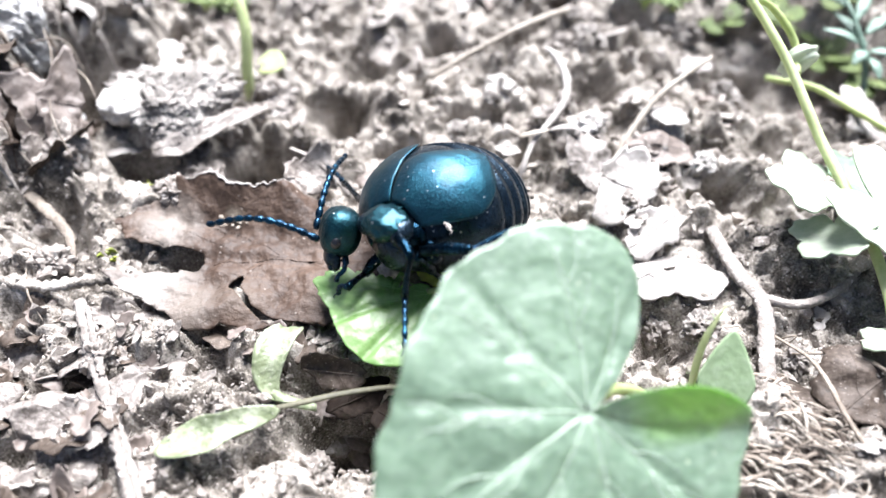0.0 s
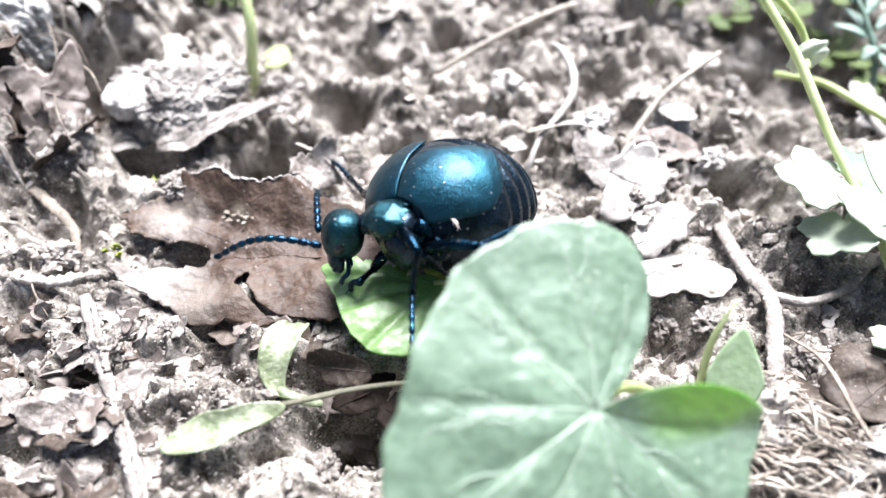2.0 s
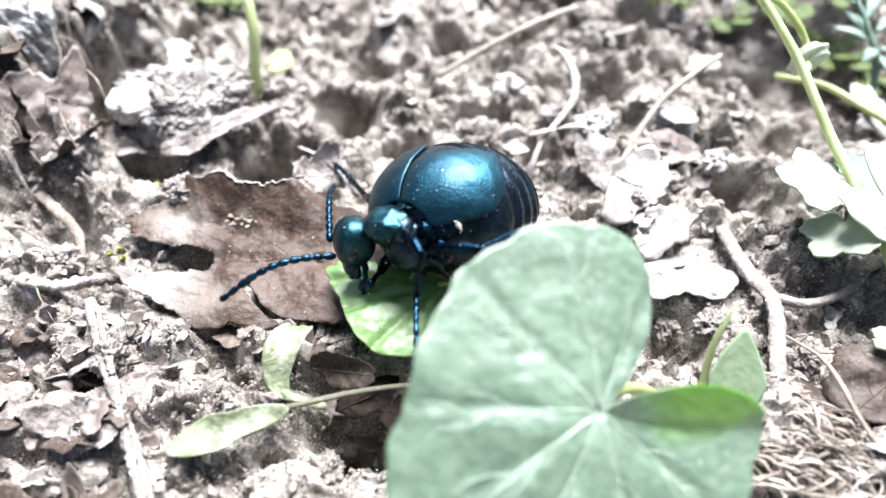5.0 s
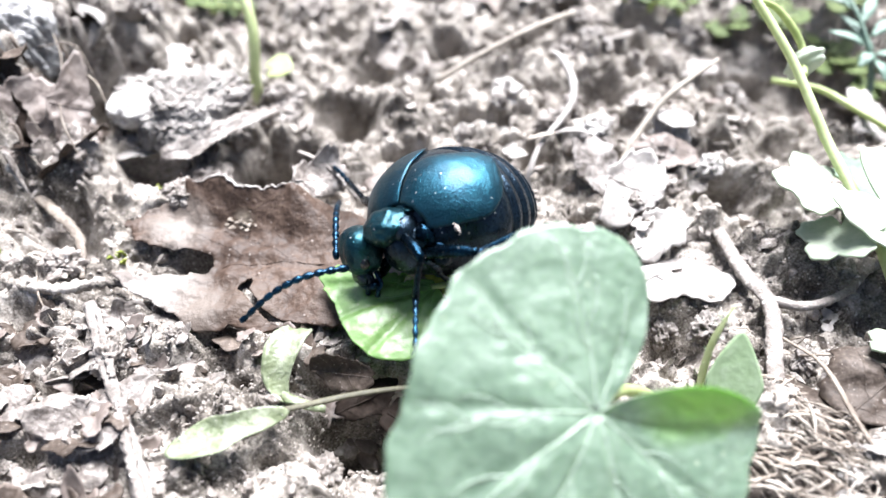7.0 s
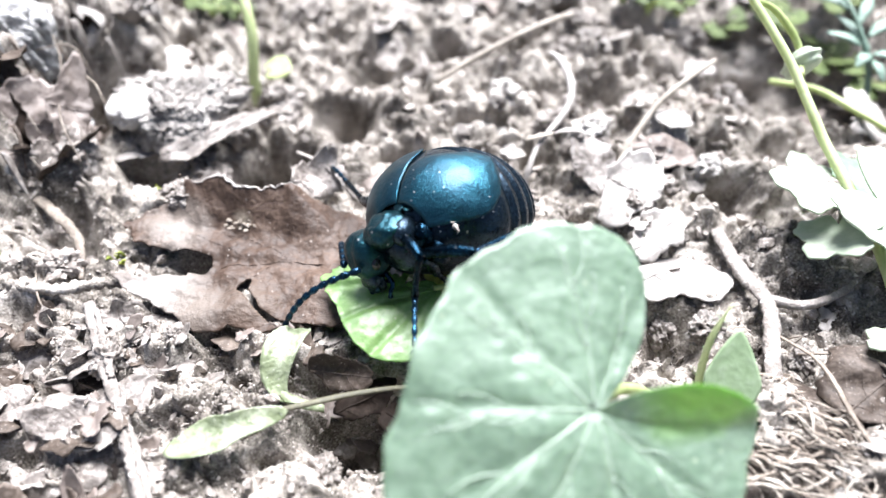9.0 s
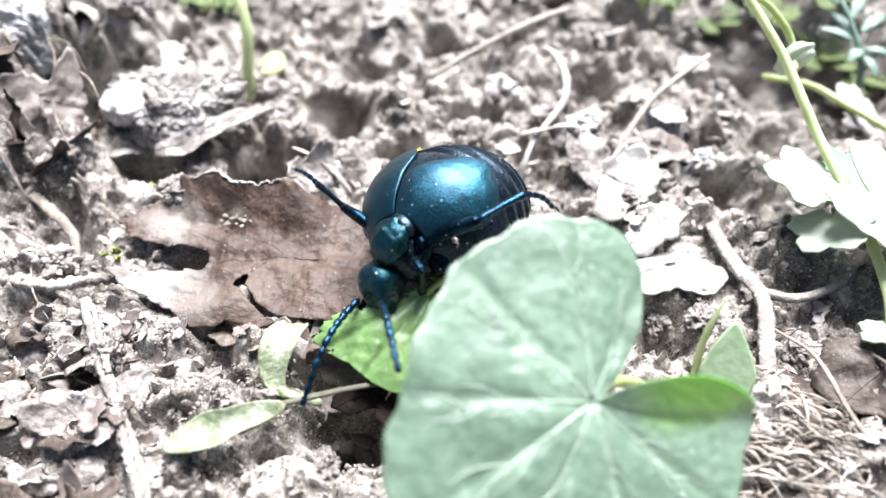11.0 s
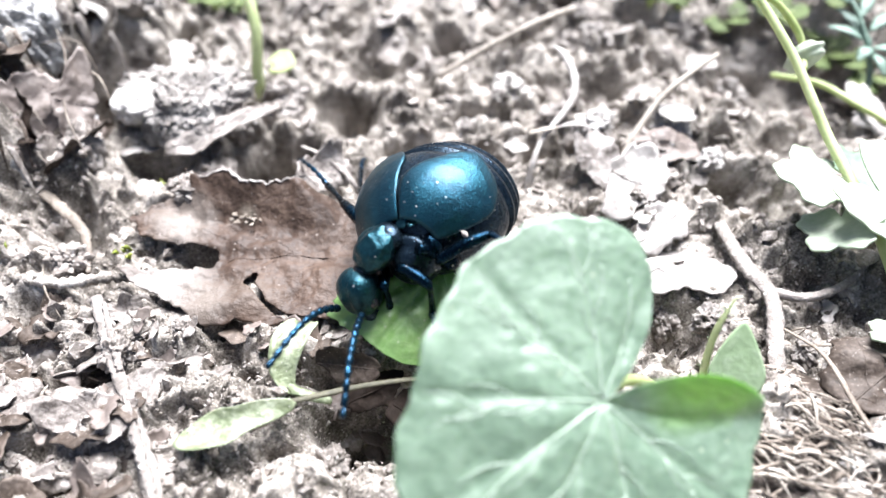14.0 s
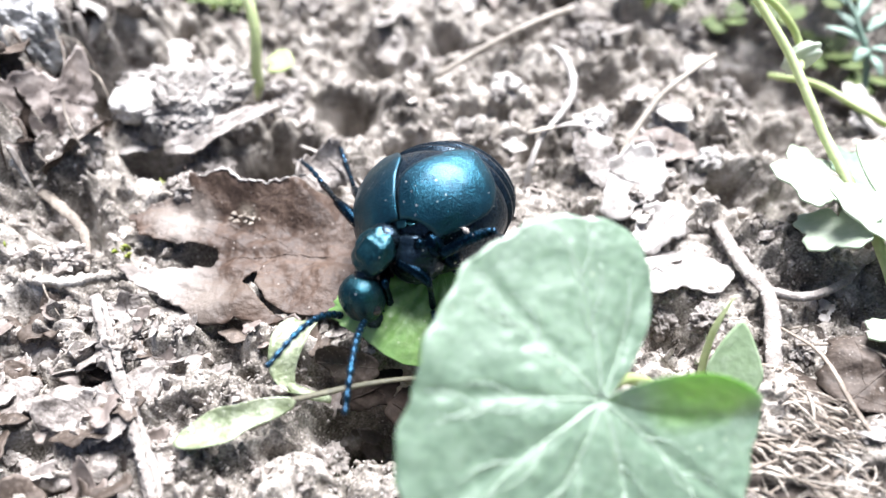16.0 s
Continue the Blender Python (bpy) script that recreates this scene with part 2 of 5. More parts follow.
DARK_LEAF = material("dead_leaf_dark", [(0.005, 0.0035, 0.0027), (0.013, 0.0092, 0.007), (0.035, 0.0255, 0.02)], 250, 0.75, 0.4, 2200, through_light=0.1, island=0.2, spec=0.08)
WHITE_LEAF = material("dead_leaf_pale", [(0.184, 0.16, 0.143), (0.299, 0.272, 0.248), (0.449, 0.422, 0.394)], 260, 0.6, 0.35, 1500, through_light=0.15, island=0.15)
STRAW = material("dry_straw", [(0.136, 0.112, 0.0884), (0.258, 0.224, 0.184), (0.394, 0.36, 0.313)], 250, 0.7, 0.4, 3000, island=0.35)
ROOT = material("grey_root", [(0.06, 0.05, 0.042), (0.165, 0.143, 0.125), (0.33, 0.3, 0.272)], 420, 0.8, 1.0, 2500, island=0.3, speckle=(900, 0.22, (0.4, 0.375, 0.345)))
BARK = material("weathered_bark", [(0.06, 0.057, 0.054), (0.22, 0.214, 0.207), (0.43, 0.424, 0.412)], 330, 0.75, 1.0, 1700, speckle=(1500, 0.2, (0.45, 0.44, 0.42)), stops=(0.36, 0.64))
# yellow-green tones paint light shining through the folded lobe into its colour
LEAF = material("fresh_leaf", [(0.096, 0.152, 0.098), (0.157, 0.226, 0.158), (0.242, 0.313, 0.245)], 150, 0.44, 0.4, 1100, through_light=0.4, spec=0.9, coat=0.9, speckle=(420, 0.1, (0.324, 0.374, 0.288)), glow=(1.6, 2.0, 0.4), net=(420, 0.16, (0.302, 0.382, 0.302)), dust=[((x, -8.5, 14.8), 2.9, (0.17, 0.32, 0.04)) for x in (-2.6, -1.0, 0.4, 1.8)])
YOUNG = material("young_leaf", [(0.115, 0.225, 0.05), (0.18, 0.31, 0.088), (0.28, 0.4, 0.16)], 200, 0.4, 0.4, 1400, through_light=0.3, spec=0.7, coat=0.8, speckle=(900, 0.16, (0.34, 0.394, 0.245)), glow=(1.6, 2.0, 0.4), net=(700, 0.25, (0.272, 0.354, 0.19)))
PALE_GREEN = material("pale_leaf", [(0.177, 0.258, 0.129), (0.272, 0.36, 0.211), (0.374, 0.442, 0.313)], 180, 0.45, 0.25, 1200, through_light=0.3, coat=0.15, island=0.12)
# leaf green lightened so that its overexposed glare is in the colour
WEED = material("glare_pale_weed_leaf", [(0.29, 0.36, 0.24), (0.4, 0.455, 0.34), (0.52, 0.55, 0.46)], 180, 0.4, 0.25, 1200, through_light=0.3, coat=0.4)
VEIN = material("leaf_vein", [(0.21, 0.28, 0.2), (0.28, 0.35, 0.265), (0.35, 0.42, 0.33)], 300, 0.4, 0.2, 2000, through_light=0.2)
STEM = material("green_stem", [(0.286, 0.354, 0.116), (0.374, 0.435, 0.184), (0.462, 0.51, 0.272)], 180, 0.45, 0.2, 1600, through_light=0.35, island=0.15)
SHOOT = material("pale_shoot", [(0.44, 0.51, 0.23), (0.54, 0.6, 0.32), (0.62, 0.66, 0.42)], 180, 0.45, 0.2, 1600, through_light=0.35, coat=0.4)
SAGE = material("dull_green_leaf", [(0.12, 0.145, 0.07), (0.215, 0.245, 0.145), (0.36, 0.38, 0.29)], 300, 0.4, 0.7, 1500, through_light=0.25, glow=(1.3, 1.5, 0.6), spec=0.6, coat=0.25, speckle=(1600, 0.16, (0.42, 0.42, 0.36)), stops=(0.36, 0.64))
OLIVE = material("withered_stalk", [(0.03, 0.027, 0.014), (0.06, 0.055, 0.03), (0.12, 0.11, 0.07)], 250, 0.65, 0.3, 2000)
YELLOWED = material("yellowed_leaf", [(0.12, 0.14, 0.02), (0.22, 0.25, 0.045), (0.36, 0.38, 0.12)], 300, 0.4, 0.5, 1600, through_light=0.35, glow=(1.4, 1.5, 0.4))
SPROUT = material("yellow_green_moss", [(0.1, 0.13, 0.012), (0.2, 0.235, 0.03), (0.31, 0.33, 0.07)], 400, 0.6, 0.3, 3000, through_light=0.3, island=0.4)
MOSS = material("moss_green", [(0.0238, 0.0408, 0.00816), (0.0578, 0.085, 0.017), (0.109, 0.136, 0.034)], 400, 0.75, 0.3, 3000, through_light=0.2, island=0.4)
FERN = material("feathery_leaf", [(0.068, 0.122, 0.0884), (0.136, 0.204, 0.156), (0.218, 0.286, 0.231)], 250, 0.5, 0.2, 2000, through_light=0.2)
YELLOW = material("yellow_petal", [(0.408, 0.286, 0.0204), (0.51, 0.394, 0.0408), (0.578, 0.476, 0.0816)], 300, 0.5, 0.2, 2000)
WING = material("blue_wing_case", [(0.0042, 0.02, 0.033), (0.008, 0.044, 0.066), (0.016, 0.08, 0.108)], 220, 0.38, 0.9, 5200, metal=0.95, coat=0.24, sheen=0.32, speckle=(1050, 0.1, (0.45, 0.45, 0.43)))
SHELL = material("blue_black_shell", [(0.003, 0.017, 0.024), (0.007, 0.037, 0.048), (0.02, 0.085, 0.1)], 300, 0.33, 0.8, 3800, metal=0.9, coat=0.15, sheen=0.25, speckle=(1150, 0.14, (0.42, 0.42, 0.4)))
BELLY = material("black_belly", [(0.005, 0.0095, 0.014), (0.011, 0.0205, 0.031), (0.027, 0.046, 0.064)], 350, 0.28, 0.5, 3000, metal=0.85, spec=0.2, coat=0.1, sheen=0.22, speckle=(1000, 0.12, (0.36, 0.36, 0.34)))
LIMB = material("blue_leg", [(0.00216, 0.0072, 0.0144), (0.00432, 0.0202, 0.0396), (0.0108, 0.0612, 0.108)], 400, 0.27, 0.3, 4000, metal=0.85)
LEG = material("black_leg", [(0.0015, 0.0035, 0.006), (0.003, 0.009, 0.016), (0.008, 0.032, 0.055)], 400, 0.25, 0.5, 4000, metal=0.95, spec=0.15, speckle=(1100, 0.12, (0.34, 0.34, 0.32)))
JET = material("black_eye", [(0.004, 0.004, 0.005), (0.01, 0.01, 0.012)], 300, 0.2, 0.0, 2000)
MITE = material("pale_mite", [(0.272, 0.231, 0.204), (0.408, 0.367, 0.34)], 900, 0.5, 0.2, 5000)


# ---------- building blocks (all in mm) ----------
class Geo:
    def __init__(self):
        self.v, self.f = [], []

    def add(self, verts, faces):
        n = len(self.v)
        self.v += [tuple(p) for p in verts]
        self.f += [tuple(n + i for i in f) for f in faces]
        return self

    def moved(self, m):
        self.v = [tuple(m @ Vector(p)) for p in self.v]
        return self


BASE = {}


def solid(name, geo, mat, at=(0, 0, 0), flat=False):
    me = bpy.data.meshes.new(name)
    me.from_pydata([((p[0] - at[0]) * MM, (p[1] - at[1]) * MM, (p[2] - at[2]) * MM) for p in geo.v], [], geo.f)
    me.materials.append(mat)
    me.polygons.foreach_set("use_smooth", [not flat] * len(me.polygons))
    ob = new(name, me)
    ob.location = Vector(at) * MM
    return ob


def thing(name, at, label, category, group=""):
    ob = tagged(new(name), label, category, group)
    ob.location, ob.empty_display_size = Vector(at) * MM, 0.002
    BASE[ob.name] = Vector(at)
    return ob


def part(name, geo, mat, parent, label="", flat=False, own=None):
    """One mesh under a thing or a part. own: a place of its own in the parent's space, for parts that move."""
    base = BASE.get(parent.name, Vector((0, 0, 0)))
    ob = solid(name, geo, mat, (0, 0, 0) if own is not None else base, flat)
    ob.parent = parent
    ob.location = (0, 0, 0)
    BASE[ob.name] = base
    if label:
        ob["label"] = label
    return ob


def curve(points, k=6):
    """A smooth line through points."""
    p = [Vector(q) for q in points]
    p = [2 * p[0] - p[1]] + p + [2 * p[-1] - p[-2]]
    out = []
    for i in range(1, len(p) - 2):
        a, b, c, d = p[i - 1:i + 3]
        for j in range(k):
            t = j / k
            out.append(0.5 * (2 * b + (c - a) * t + (2 * a - 5 * b + 4 * c - d) * t * t + (3 * b - a - 3 * c + d) * t ** 3))
    return out + [p[-2]]


def tube(points, radii, n=8, flatten=1.0, rough=0.0):
    """A tapered, capped tube along points. radii: one a point, or (first, last)."""
    pts = [Vector(p) for p in points]
    m = len(pts)
    if len(radii) != m:
        radii = np.interp(np.linspace(0, 1, m), np.linspace(0, 1, len(radii)), radii)
    geo, verts, faces, side = Geo(), [], [], None
    for i, p in enumerate(pts):
        d = (pts[min(i + 1, m - 1)] - pts[max(i - 1, 0)]).normalized()
        if side is None:
            side = d.cross(Vector((0, 0, 1)) if abs(d.z) < 0.9 else Vector((1, 0, 0))).normalized()
        side = (side - d * side.dot(d)).normalized()
        up = side.cross(d)
        for k in range(n):
            a = 2 * math.pi * k / n
            r = radii[i] * (1 + rough * random.uniform(-1, 1))
            verts.append(p + side * (r * math.cos(a)) + up * (r * flatten * math.sin(a)))
    for i in range(m - 1):
        for k in range(n):
            k2 = (k + 1) % n
            faces.append((i * n + k, i * n + k2, (i + 1) * n + k2, (i + 1) * n + k))
    faces += [tuple(range(n))[::-1], tuple((m - 1) * n + k for k in range(n))]
    return geo.add(verts, faces)


def ball(centre, radii, nu=20, nv=14, shape=None, power=1.0):
    """A rounded body, long axis x. shape(p): bends a unit-ball point into its place."""
    verts, faces = [], []
    for i in range(nv + 1):
        a = math.pi * i / nv
        for k in range(nu):
            b = 2 * math.pi * k / nu
            ring = math.sin(a) ** power if 0 < i < nv else 0.0
            p = Vector((math.cos(a), ring * math.cos(b), ring * math.sin(b)))
            if shape:
                p = shape(p)
            verts.append((centre[0] + radii[0] * p.x, centre[1] + radii[1] * p.y, centre[2] + radii[2] * p.z))
    for i in range(nv):
        for k in range(nu):
            k2 = (k + 1) % nu
            faces.append((i * nu + k, (i + 1) * nu + k, (i + 1) * nu + k2, i * nu + k2))
    return Geo().add(verts, faces)


def disc(edge, height, rings=8, spokes=48, thick=0.2, start=-math.pi):
    """A thin solid sheet round its origin: edge(angle) is its outline's radius, height(x, y) its relief."""
    top, faces = [(0, 0, height(0, 0))], []
    for i in range(1, rings + 1):
        for k in range(spokes):
            a = start + 2 * math.pi * k / spokes
            r = edge(a) * i / rings
            x, y = r * math.cos(a), r * math.sin(a)
            top.append((x, y, height(x, y)))
    n = len(top)
    idx = lambda i, k: 1 + (i - 1) * spokes + k % spokes
    for k in range(spokes):
        faces.append((0, idx(1, k), idx(1, k + 1)))
        faces.append((n, n + idx(1, k + 1), n + idx(1, k)))
        for i in range(1, rings):
            q = (idx(i, k), idx(i + 1, k), idx(i + 1, k + 1), idx(i, k + 1))
            faces += [q, tuple(n + j for j in q[::-1])]
        a, b = idx(rings, k), idx(rings, k + 1)
        faces.append((b, a, n + a, n + b))
    return Geo().add(top + [(x, y, z - thick) for x, y, z in top], faces)


def turn(at, rx=0, ry=0, rz=0):
    return pose(at[0], at[1], at[2], rx, ry, rz)


def aim(a, b, up=(0, 0, 1)):
    """A frame at a (mm) whose x axis points to b."""
    x = (Vector(b) - Vector(a)).normalized()
    y = Vector(up).cross(x).normalized()
    m = Matrix((x, y, x.cross(y))).transposed().to_4x4()
    return Matrix.Translation(Vector(a) * MM) @ m


# ---------- the ground: one sheet of crumbly soil out to the horizon ----------
def build_ground():
    def lines(lo, hi, step, grow):
        mid = np.arange(lo, hi + step, step)
        d, left, right = step, [], []
        a, b = mid[0], mid[-1]
        while d < 90000:
            d *= grow
            a, b = a - d, b + d
            left.append(a), right.append(b)
        return np.array(left[::-1] + list(mid) + right)
    gx, gy = lines(-82, 82, 0.24, 1.28), lines(-40, 74, 0.24, 1.28)
    X, Y = np.meshgrid(gx, gy)
    Z = soil(X, Y)
    # crumbs overhang a little, so the sheet is pushed sideways too
    near = np.exp(-np.clip(np.hypot(X, Y) - 90, 0, None) / 20)
    PX = X + near * 0.9 * fbm(X / 2.2, Y / 2.2, 131, 3)
    PY = Y + near * 0.9 * fbm(X / 2.2, Y / 2.2, 151, 3)
    n, m = X.shape
    i = np.arange((n - 1) * m).reshape(n - 1, m)[:, :-1].ravel()
    quads = np.stack([i, i + 1, i + m + 1, i + m], 1)
    me = bpy.data.meshes.new("ground")
    me.vertices.add(n * m)
    me.vertices.foreach_set("co", (np.stack([PX, PY, Z], -1).reshape(-1) * MM).astype(np.float32))
    me.loops.add(quads.size)
    me.loops.foreach_set("vertex_index", quads.ravel().astype(np.int32))
    me.polygons.add(len(quads))
    me.polygons.foreach_set("loop_start", (np.arange(len(quads)) * 4).astype(np.int32))
    me.update(calc_edges=True)
    me.validate()
    me.polygons.foreach_set("use_smooth", [True] * len(me.polygons))
    me.materials.append(SOIL)
    return tagged(new("ground", me), "crumbly dry grey-brown garden soil with clods", "ground", kind="structure")


def stone_mesh(seed, level, rough, flat=0.75):
    """A lumpy crumb of about unit radius: vertices and faces."""
    bm = bmesh.new()
    bmesh.ops.create_icosphere(bm, subdivisions=level, radius=1.0)
    off = Vector((seed * 3.7, seed * 1.3, seed * 9.1))
    for v in bm.verts:
        c = v.co.copy()
        r = 1 + rough * noise.fractal(c * 1.3 + off, 0.8, 2.1, 5) + 0.35 * rough * noise.noise(c * 4 + off)
        if level > 3:
            r += 0.12 * noise.fractal(c * 6 + off, 0.5, 2.2, 4)
        v.co = Vector((c.x, c.y * 0.8, c.z * flat)) * r
    verts = np.array([v.co for v in bm.verts])
    faces = np.array([[v.index for v in f.verts] for f in bm.faces])
    bm.free()
    return verts, faces


def build_crumbs(name, count, small, big, box, seed, mat, label, level=1):
    """Loose crumbs strewn on the soil, too many to count: one object."""
    rng = np.random.default_rng(seed)
    kinds = [stone_mesh(seed + k, level, 0.85, 0.3 + 0.1 * (k % 4)) for k in range(8)]
    V, F, total = [], [], 0
    xs, ys = rng.uniform(box[0], box[1], count), rng.uniform(box[2], box[3], count)
    zs = soil(xs, ys)
    sizes = small * (big / small) ** (rng.random(count) ** 2.2)
    for k in range(count):
        if abs((xs[k] + 19.5) / 12) ** 2.5 + abs((ys[k] + 2.5) / 9.5) ** 2.5 < 1:     # the dead leaf covers the soil here
            continue
        v, f = kinds[k % 8]
        q = Euler(rng.uniform(0, 6.28, 3)).to_matrix()
        V.append((v * sizes[k]) @ np.array(q).T + (xs[k], ys[k], zs[k] + 0.25 * sizes[k]))
        F.append(f + total)
        total += len(v)
    me = bpy.data.meshes.new(name)
    me.from_pydata((np.concatenate(V) * MM).tolist(), [], np.concatenate(F).tolist())
    me.materials.append(mat)
    me.polygons.foreach_set("use_smooth", [False] * len(me.polygons))
    return tagged(new(name, me), label, "soil", kind="stuff")


def build_crusty_lump():
    """The big pale lump of earth near the bent shoot: a body, a smooth knob at one end and crumbs caked on its crust."""
    def crust(c):
        w = Vector((c.x * 2.0, c.y * 1.5, c.z * 0.9))
        r = 1 + 0.3 * noise.fractal(w * 0.9 + Vector((3, 8, 1)), 0.9, 2.1, 4) - 0.2 * abs(noise.noise(w * 2.2)) + 0.05 * noise.fractal(w * 8, 0.4, 2.2, 4)
        q = Vector((c.x * 8.6, c.y * 6.4, c.z * 3.9)) * r
        q.x += 2.5 * max(0, c.x) ** 2
        q.y -= 0.25 * q.x * (c.x < 0) - 0.2 * q.x * (c.x > 0)
        q.z = q.z if q.z > -1.5 else -1.5 + 0.3 * (q.z + 1.5)
        return q
    bm = bmesh.new()
    bmesh.ops.create_icosphere(bm, subdivisions=7, radius=1.0)
    verts = [crust(v.co.copy()) for v in bm.verts]
    faces = [tuple(v.index for v in f.verts) for f in bm.faces]
    bm.free()
    lump = thing("crusted_lump", (0, 0, 0), "big pale crusty lump of dry earth on the soil", "clod", "clods on the soil")
    part("lump_body", Geo().add(verts, faces), PALE_CLOD, lump)
    knob = ball((-4.4, 0.6, 1.7), (3.9, 3.2, 2.3), 64, 44, lambda p: p * (1 + 0.2 * noise.fractal(p * 1.6 + Vector((2, 5, 1)), 0.8, 2.1, 5) + 0.05 * noise.fractal(p * 6, 0.6, 2.1, 3)))
    part("knob", knob, CHALK, lump, "smoother chalky white knob")
    rng = random.Random(12)
    for k in range(80):
        a, t = rng.uniform(0, 6.28), rng.uniform(0.05, 1.0)
        c = Vector((math.sqrt(1 - t * t) * math.cos(a), math.sqrt(1 - t * t) * math.sin(a), t))
        p, r = crust(c), rng.uniform(0.16, 0.6) * (1.2 if c.x > 0.3 else 0.8)
        shape = ball((0, 0, 0), (r, r * rng.uniform(0.6, 1), r * rng.uniform(0.35, 0.7)), 9, 7, lambda q: q * (1 + 0.35 * noise.noise(q * 1.7 + Vector((k, 0, 2)))))
        part("crumb", shape.moved(turn(p, rng.uniform(-40, 40), rng.uniform(-40, 40), rng.uniform(0, 360))), PALE_CLOD if rng.random() < 0.7 else CRUMB, lump, flat=True)
    lump.matrix_basis = pose(-37.0 * MM, 22.0 * MM, 3.8 * MM, 8, -4, 14)


def build_clods():
    """Larger clods, each a thing of its own."""
    rng = random.Random(5)
    protos = []
    for k in range(6):
        v, f = stone_mesh(40 + k, 5, 0.55)
        g = Geo().add(v, [tuple(q) for q in f])
        protos.append(g)
    spots = [(3.2, 23.5, 4.6, 4), (29.5, 20.5, 3.0, 1), (8.5, 31, 3.0, 4),
             (34, 14.5, 1.8, 4), (-32.2, 6.4, 1.6, 0), (-33.6, 8.2, 1.8, 0), (-30.6, 4.9, 1.0, 0), (-31.4, 8.6, 1.1, 0), (-47, 13, 3.2, 0), (-30, 22, 2.6, 0), (20, 21, 2.4, 4), (37, -15, 1.6, 0), (36.2, -28.5, 1.5, 4), (37.5, -25.5, 1.2, 4), (35.2, -31, 1.3, 4), (-35.5, -15, 1.9, 0)]
    for k in range(95):
        x, y = rng.uniform(-78, 78), rng.uniform(-32, 70)
        if (x / 15) ** 2 + (y / 11) ** 2 < 1 or (abs(x + 24) < 16 and abs(y + 3) < 9):
            continue
        if ((x + 22) / 10) ** 2 + ((y + 24) / 7) ** 2 < 1:
            continue
        spots.append((x, y, rng.uniform(0.9, 2.2) if y < 8 else rng.uniform(1.4, 3.4), 0))
    made = {}
    for k, (x, y, r, pale) in enumerate(spots):
        key = (k % 6, pale > 0)
        z = soil_at(x, y) + 0.15 * r
        m = pose(x * MM, y * MM, z * MM, rng.uniform(-30, 30), rng.uniform(-30, 30), rng.uniform(0, 360))
        if key not in made:
            made[key] = tagged(solid("soil_clod", protos[k % 6], CHALK if pale else CRUMB), "pale dry lump of earth lying on the soil" if pale else "rough grey-brown clod of earth on the soil", "clod", "clods on the soil")
            made[key].matrix_basis = m @ Matrix.Diagonal((r, r, r, 1))
        else:
            ob = copy_thing(made[key], m)
            ob.scale = (r, r, r)


# ---------- dead leaves and other litter ----------
def ragged(seed, rx, ry, jag=0.12, lobes=0.12):
    """An uneven torn outline."""
    rng = random.Random(seed)
    waves = [(k, rng.uniform(0, 6.28), lobes / (k - 1) ** 0.6) for k in (2, 3, 4, 5)] + [(k, rng.uniform(0, 6.28), jag * 0.4) for k in (9, 13, 19, 27)]

    def edge(a):
        r = 1 / math.hypot(math.cos(a) / rx, math.sin(a) / ry)
        return r * (1 + sum(w * math.sin(k * a + p) for k, p, w in waves))
    return edge


def flake(name, at, rx, ry, rz, tilt, seed, mat, label, category, curl=0.0, wave=0.4, thick=0.18, group="", rings=8, spokes=64, jag=0.07, lobes=0.12, ribs=0, rise=0.0):
    """A dry, torn, curled piece of leaf."""
    def height(x, y):
        back = max(0.0, y / ry - 0.2) / 0.8
        q = (x / rx) ** 2 + (y / ry) ** 2
        return rise * back ** 1.7 + curl * q * (0.5 + 0.8 * y / ry) + wave * 2 * noise.noise(Vector((x * 0.28, y * 0.28, seed * 1.7))) + wave * 0.7 * noise.noise(Vector((x * 0.9, y * 0.9, seed * 2.9)))
    edge, m = ragged(seed, rx, ry, jag, lobes), turn(at, tilt[0], tilt[1], rz)
    geo = disc(edge, height, rings, spokes, thick).moved(m)
    if not ribs:
        return tagged(solid(name, geo, mat, at), label, category, group)
    leaf = thing(name, at, label, category, group)
    part("leaf_blade", geo, mat, leaf)
    on = lambda x, y: m @ Vector((x, y, height(x, y) + 0.03))
    reach = [-edge(math.pi) * 0.92, edge(0) * 0.92]
    part("midrib", tube([on(x, 0.3 * math.sin(x * 0.25)) for x in np.linspace(*reach, 26)], (0.13, 0.1, 0.04), 6, 0.5), mat, leaf)
    for k in range(ribs):
        x0 = reach[0] + (reach[1] - reach[0]) * (k + 0.7) / (ribs + 0.6)
        side, line = (1 if k % 2 else -1), []
        for q in np.linspace(0, 1, 14):
            x, y = x0 + q * ry * 0.75, side * q * ry
            if math.hypot(x, y) < edge(math.atan2(y, x)) * 0.95:
                line.append(on(x, y))
        if len(line) > 3:
            part("rib", tube(line, (0.045, 0.02), 5, 0.5), mat, leaf)
    return leaf


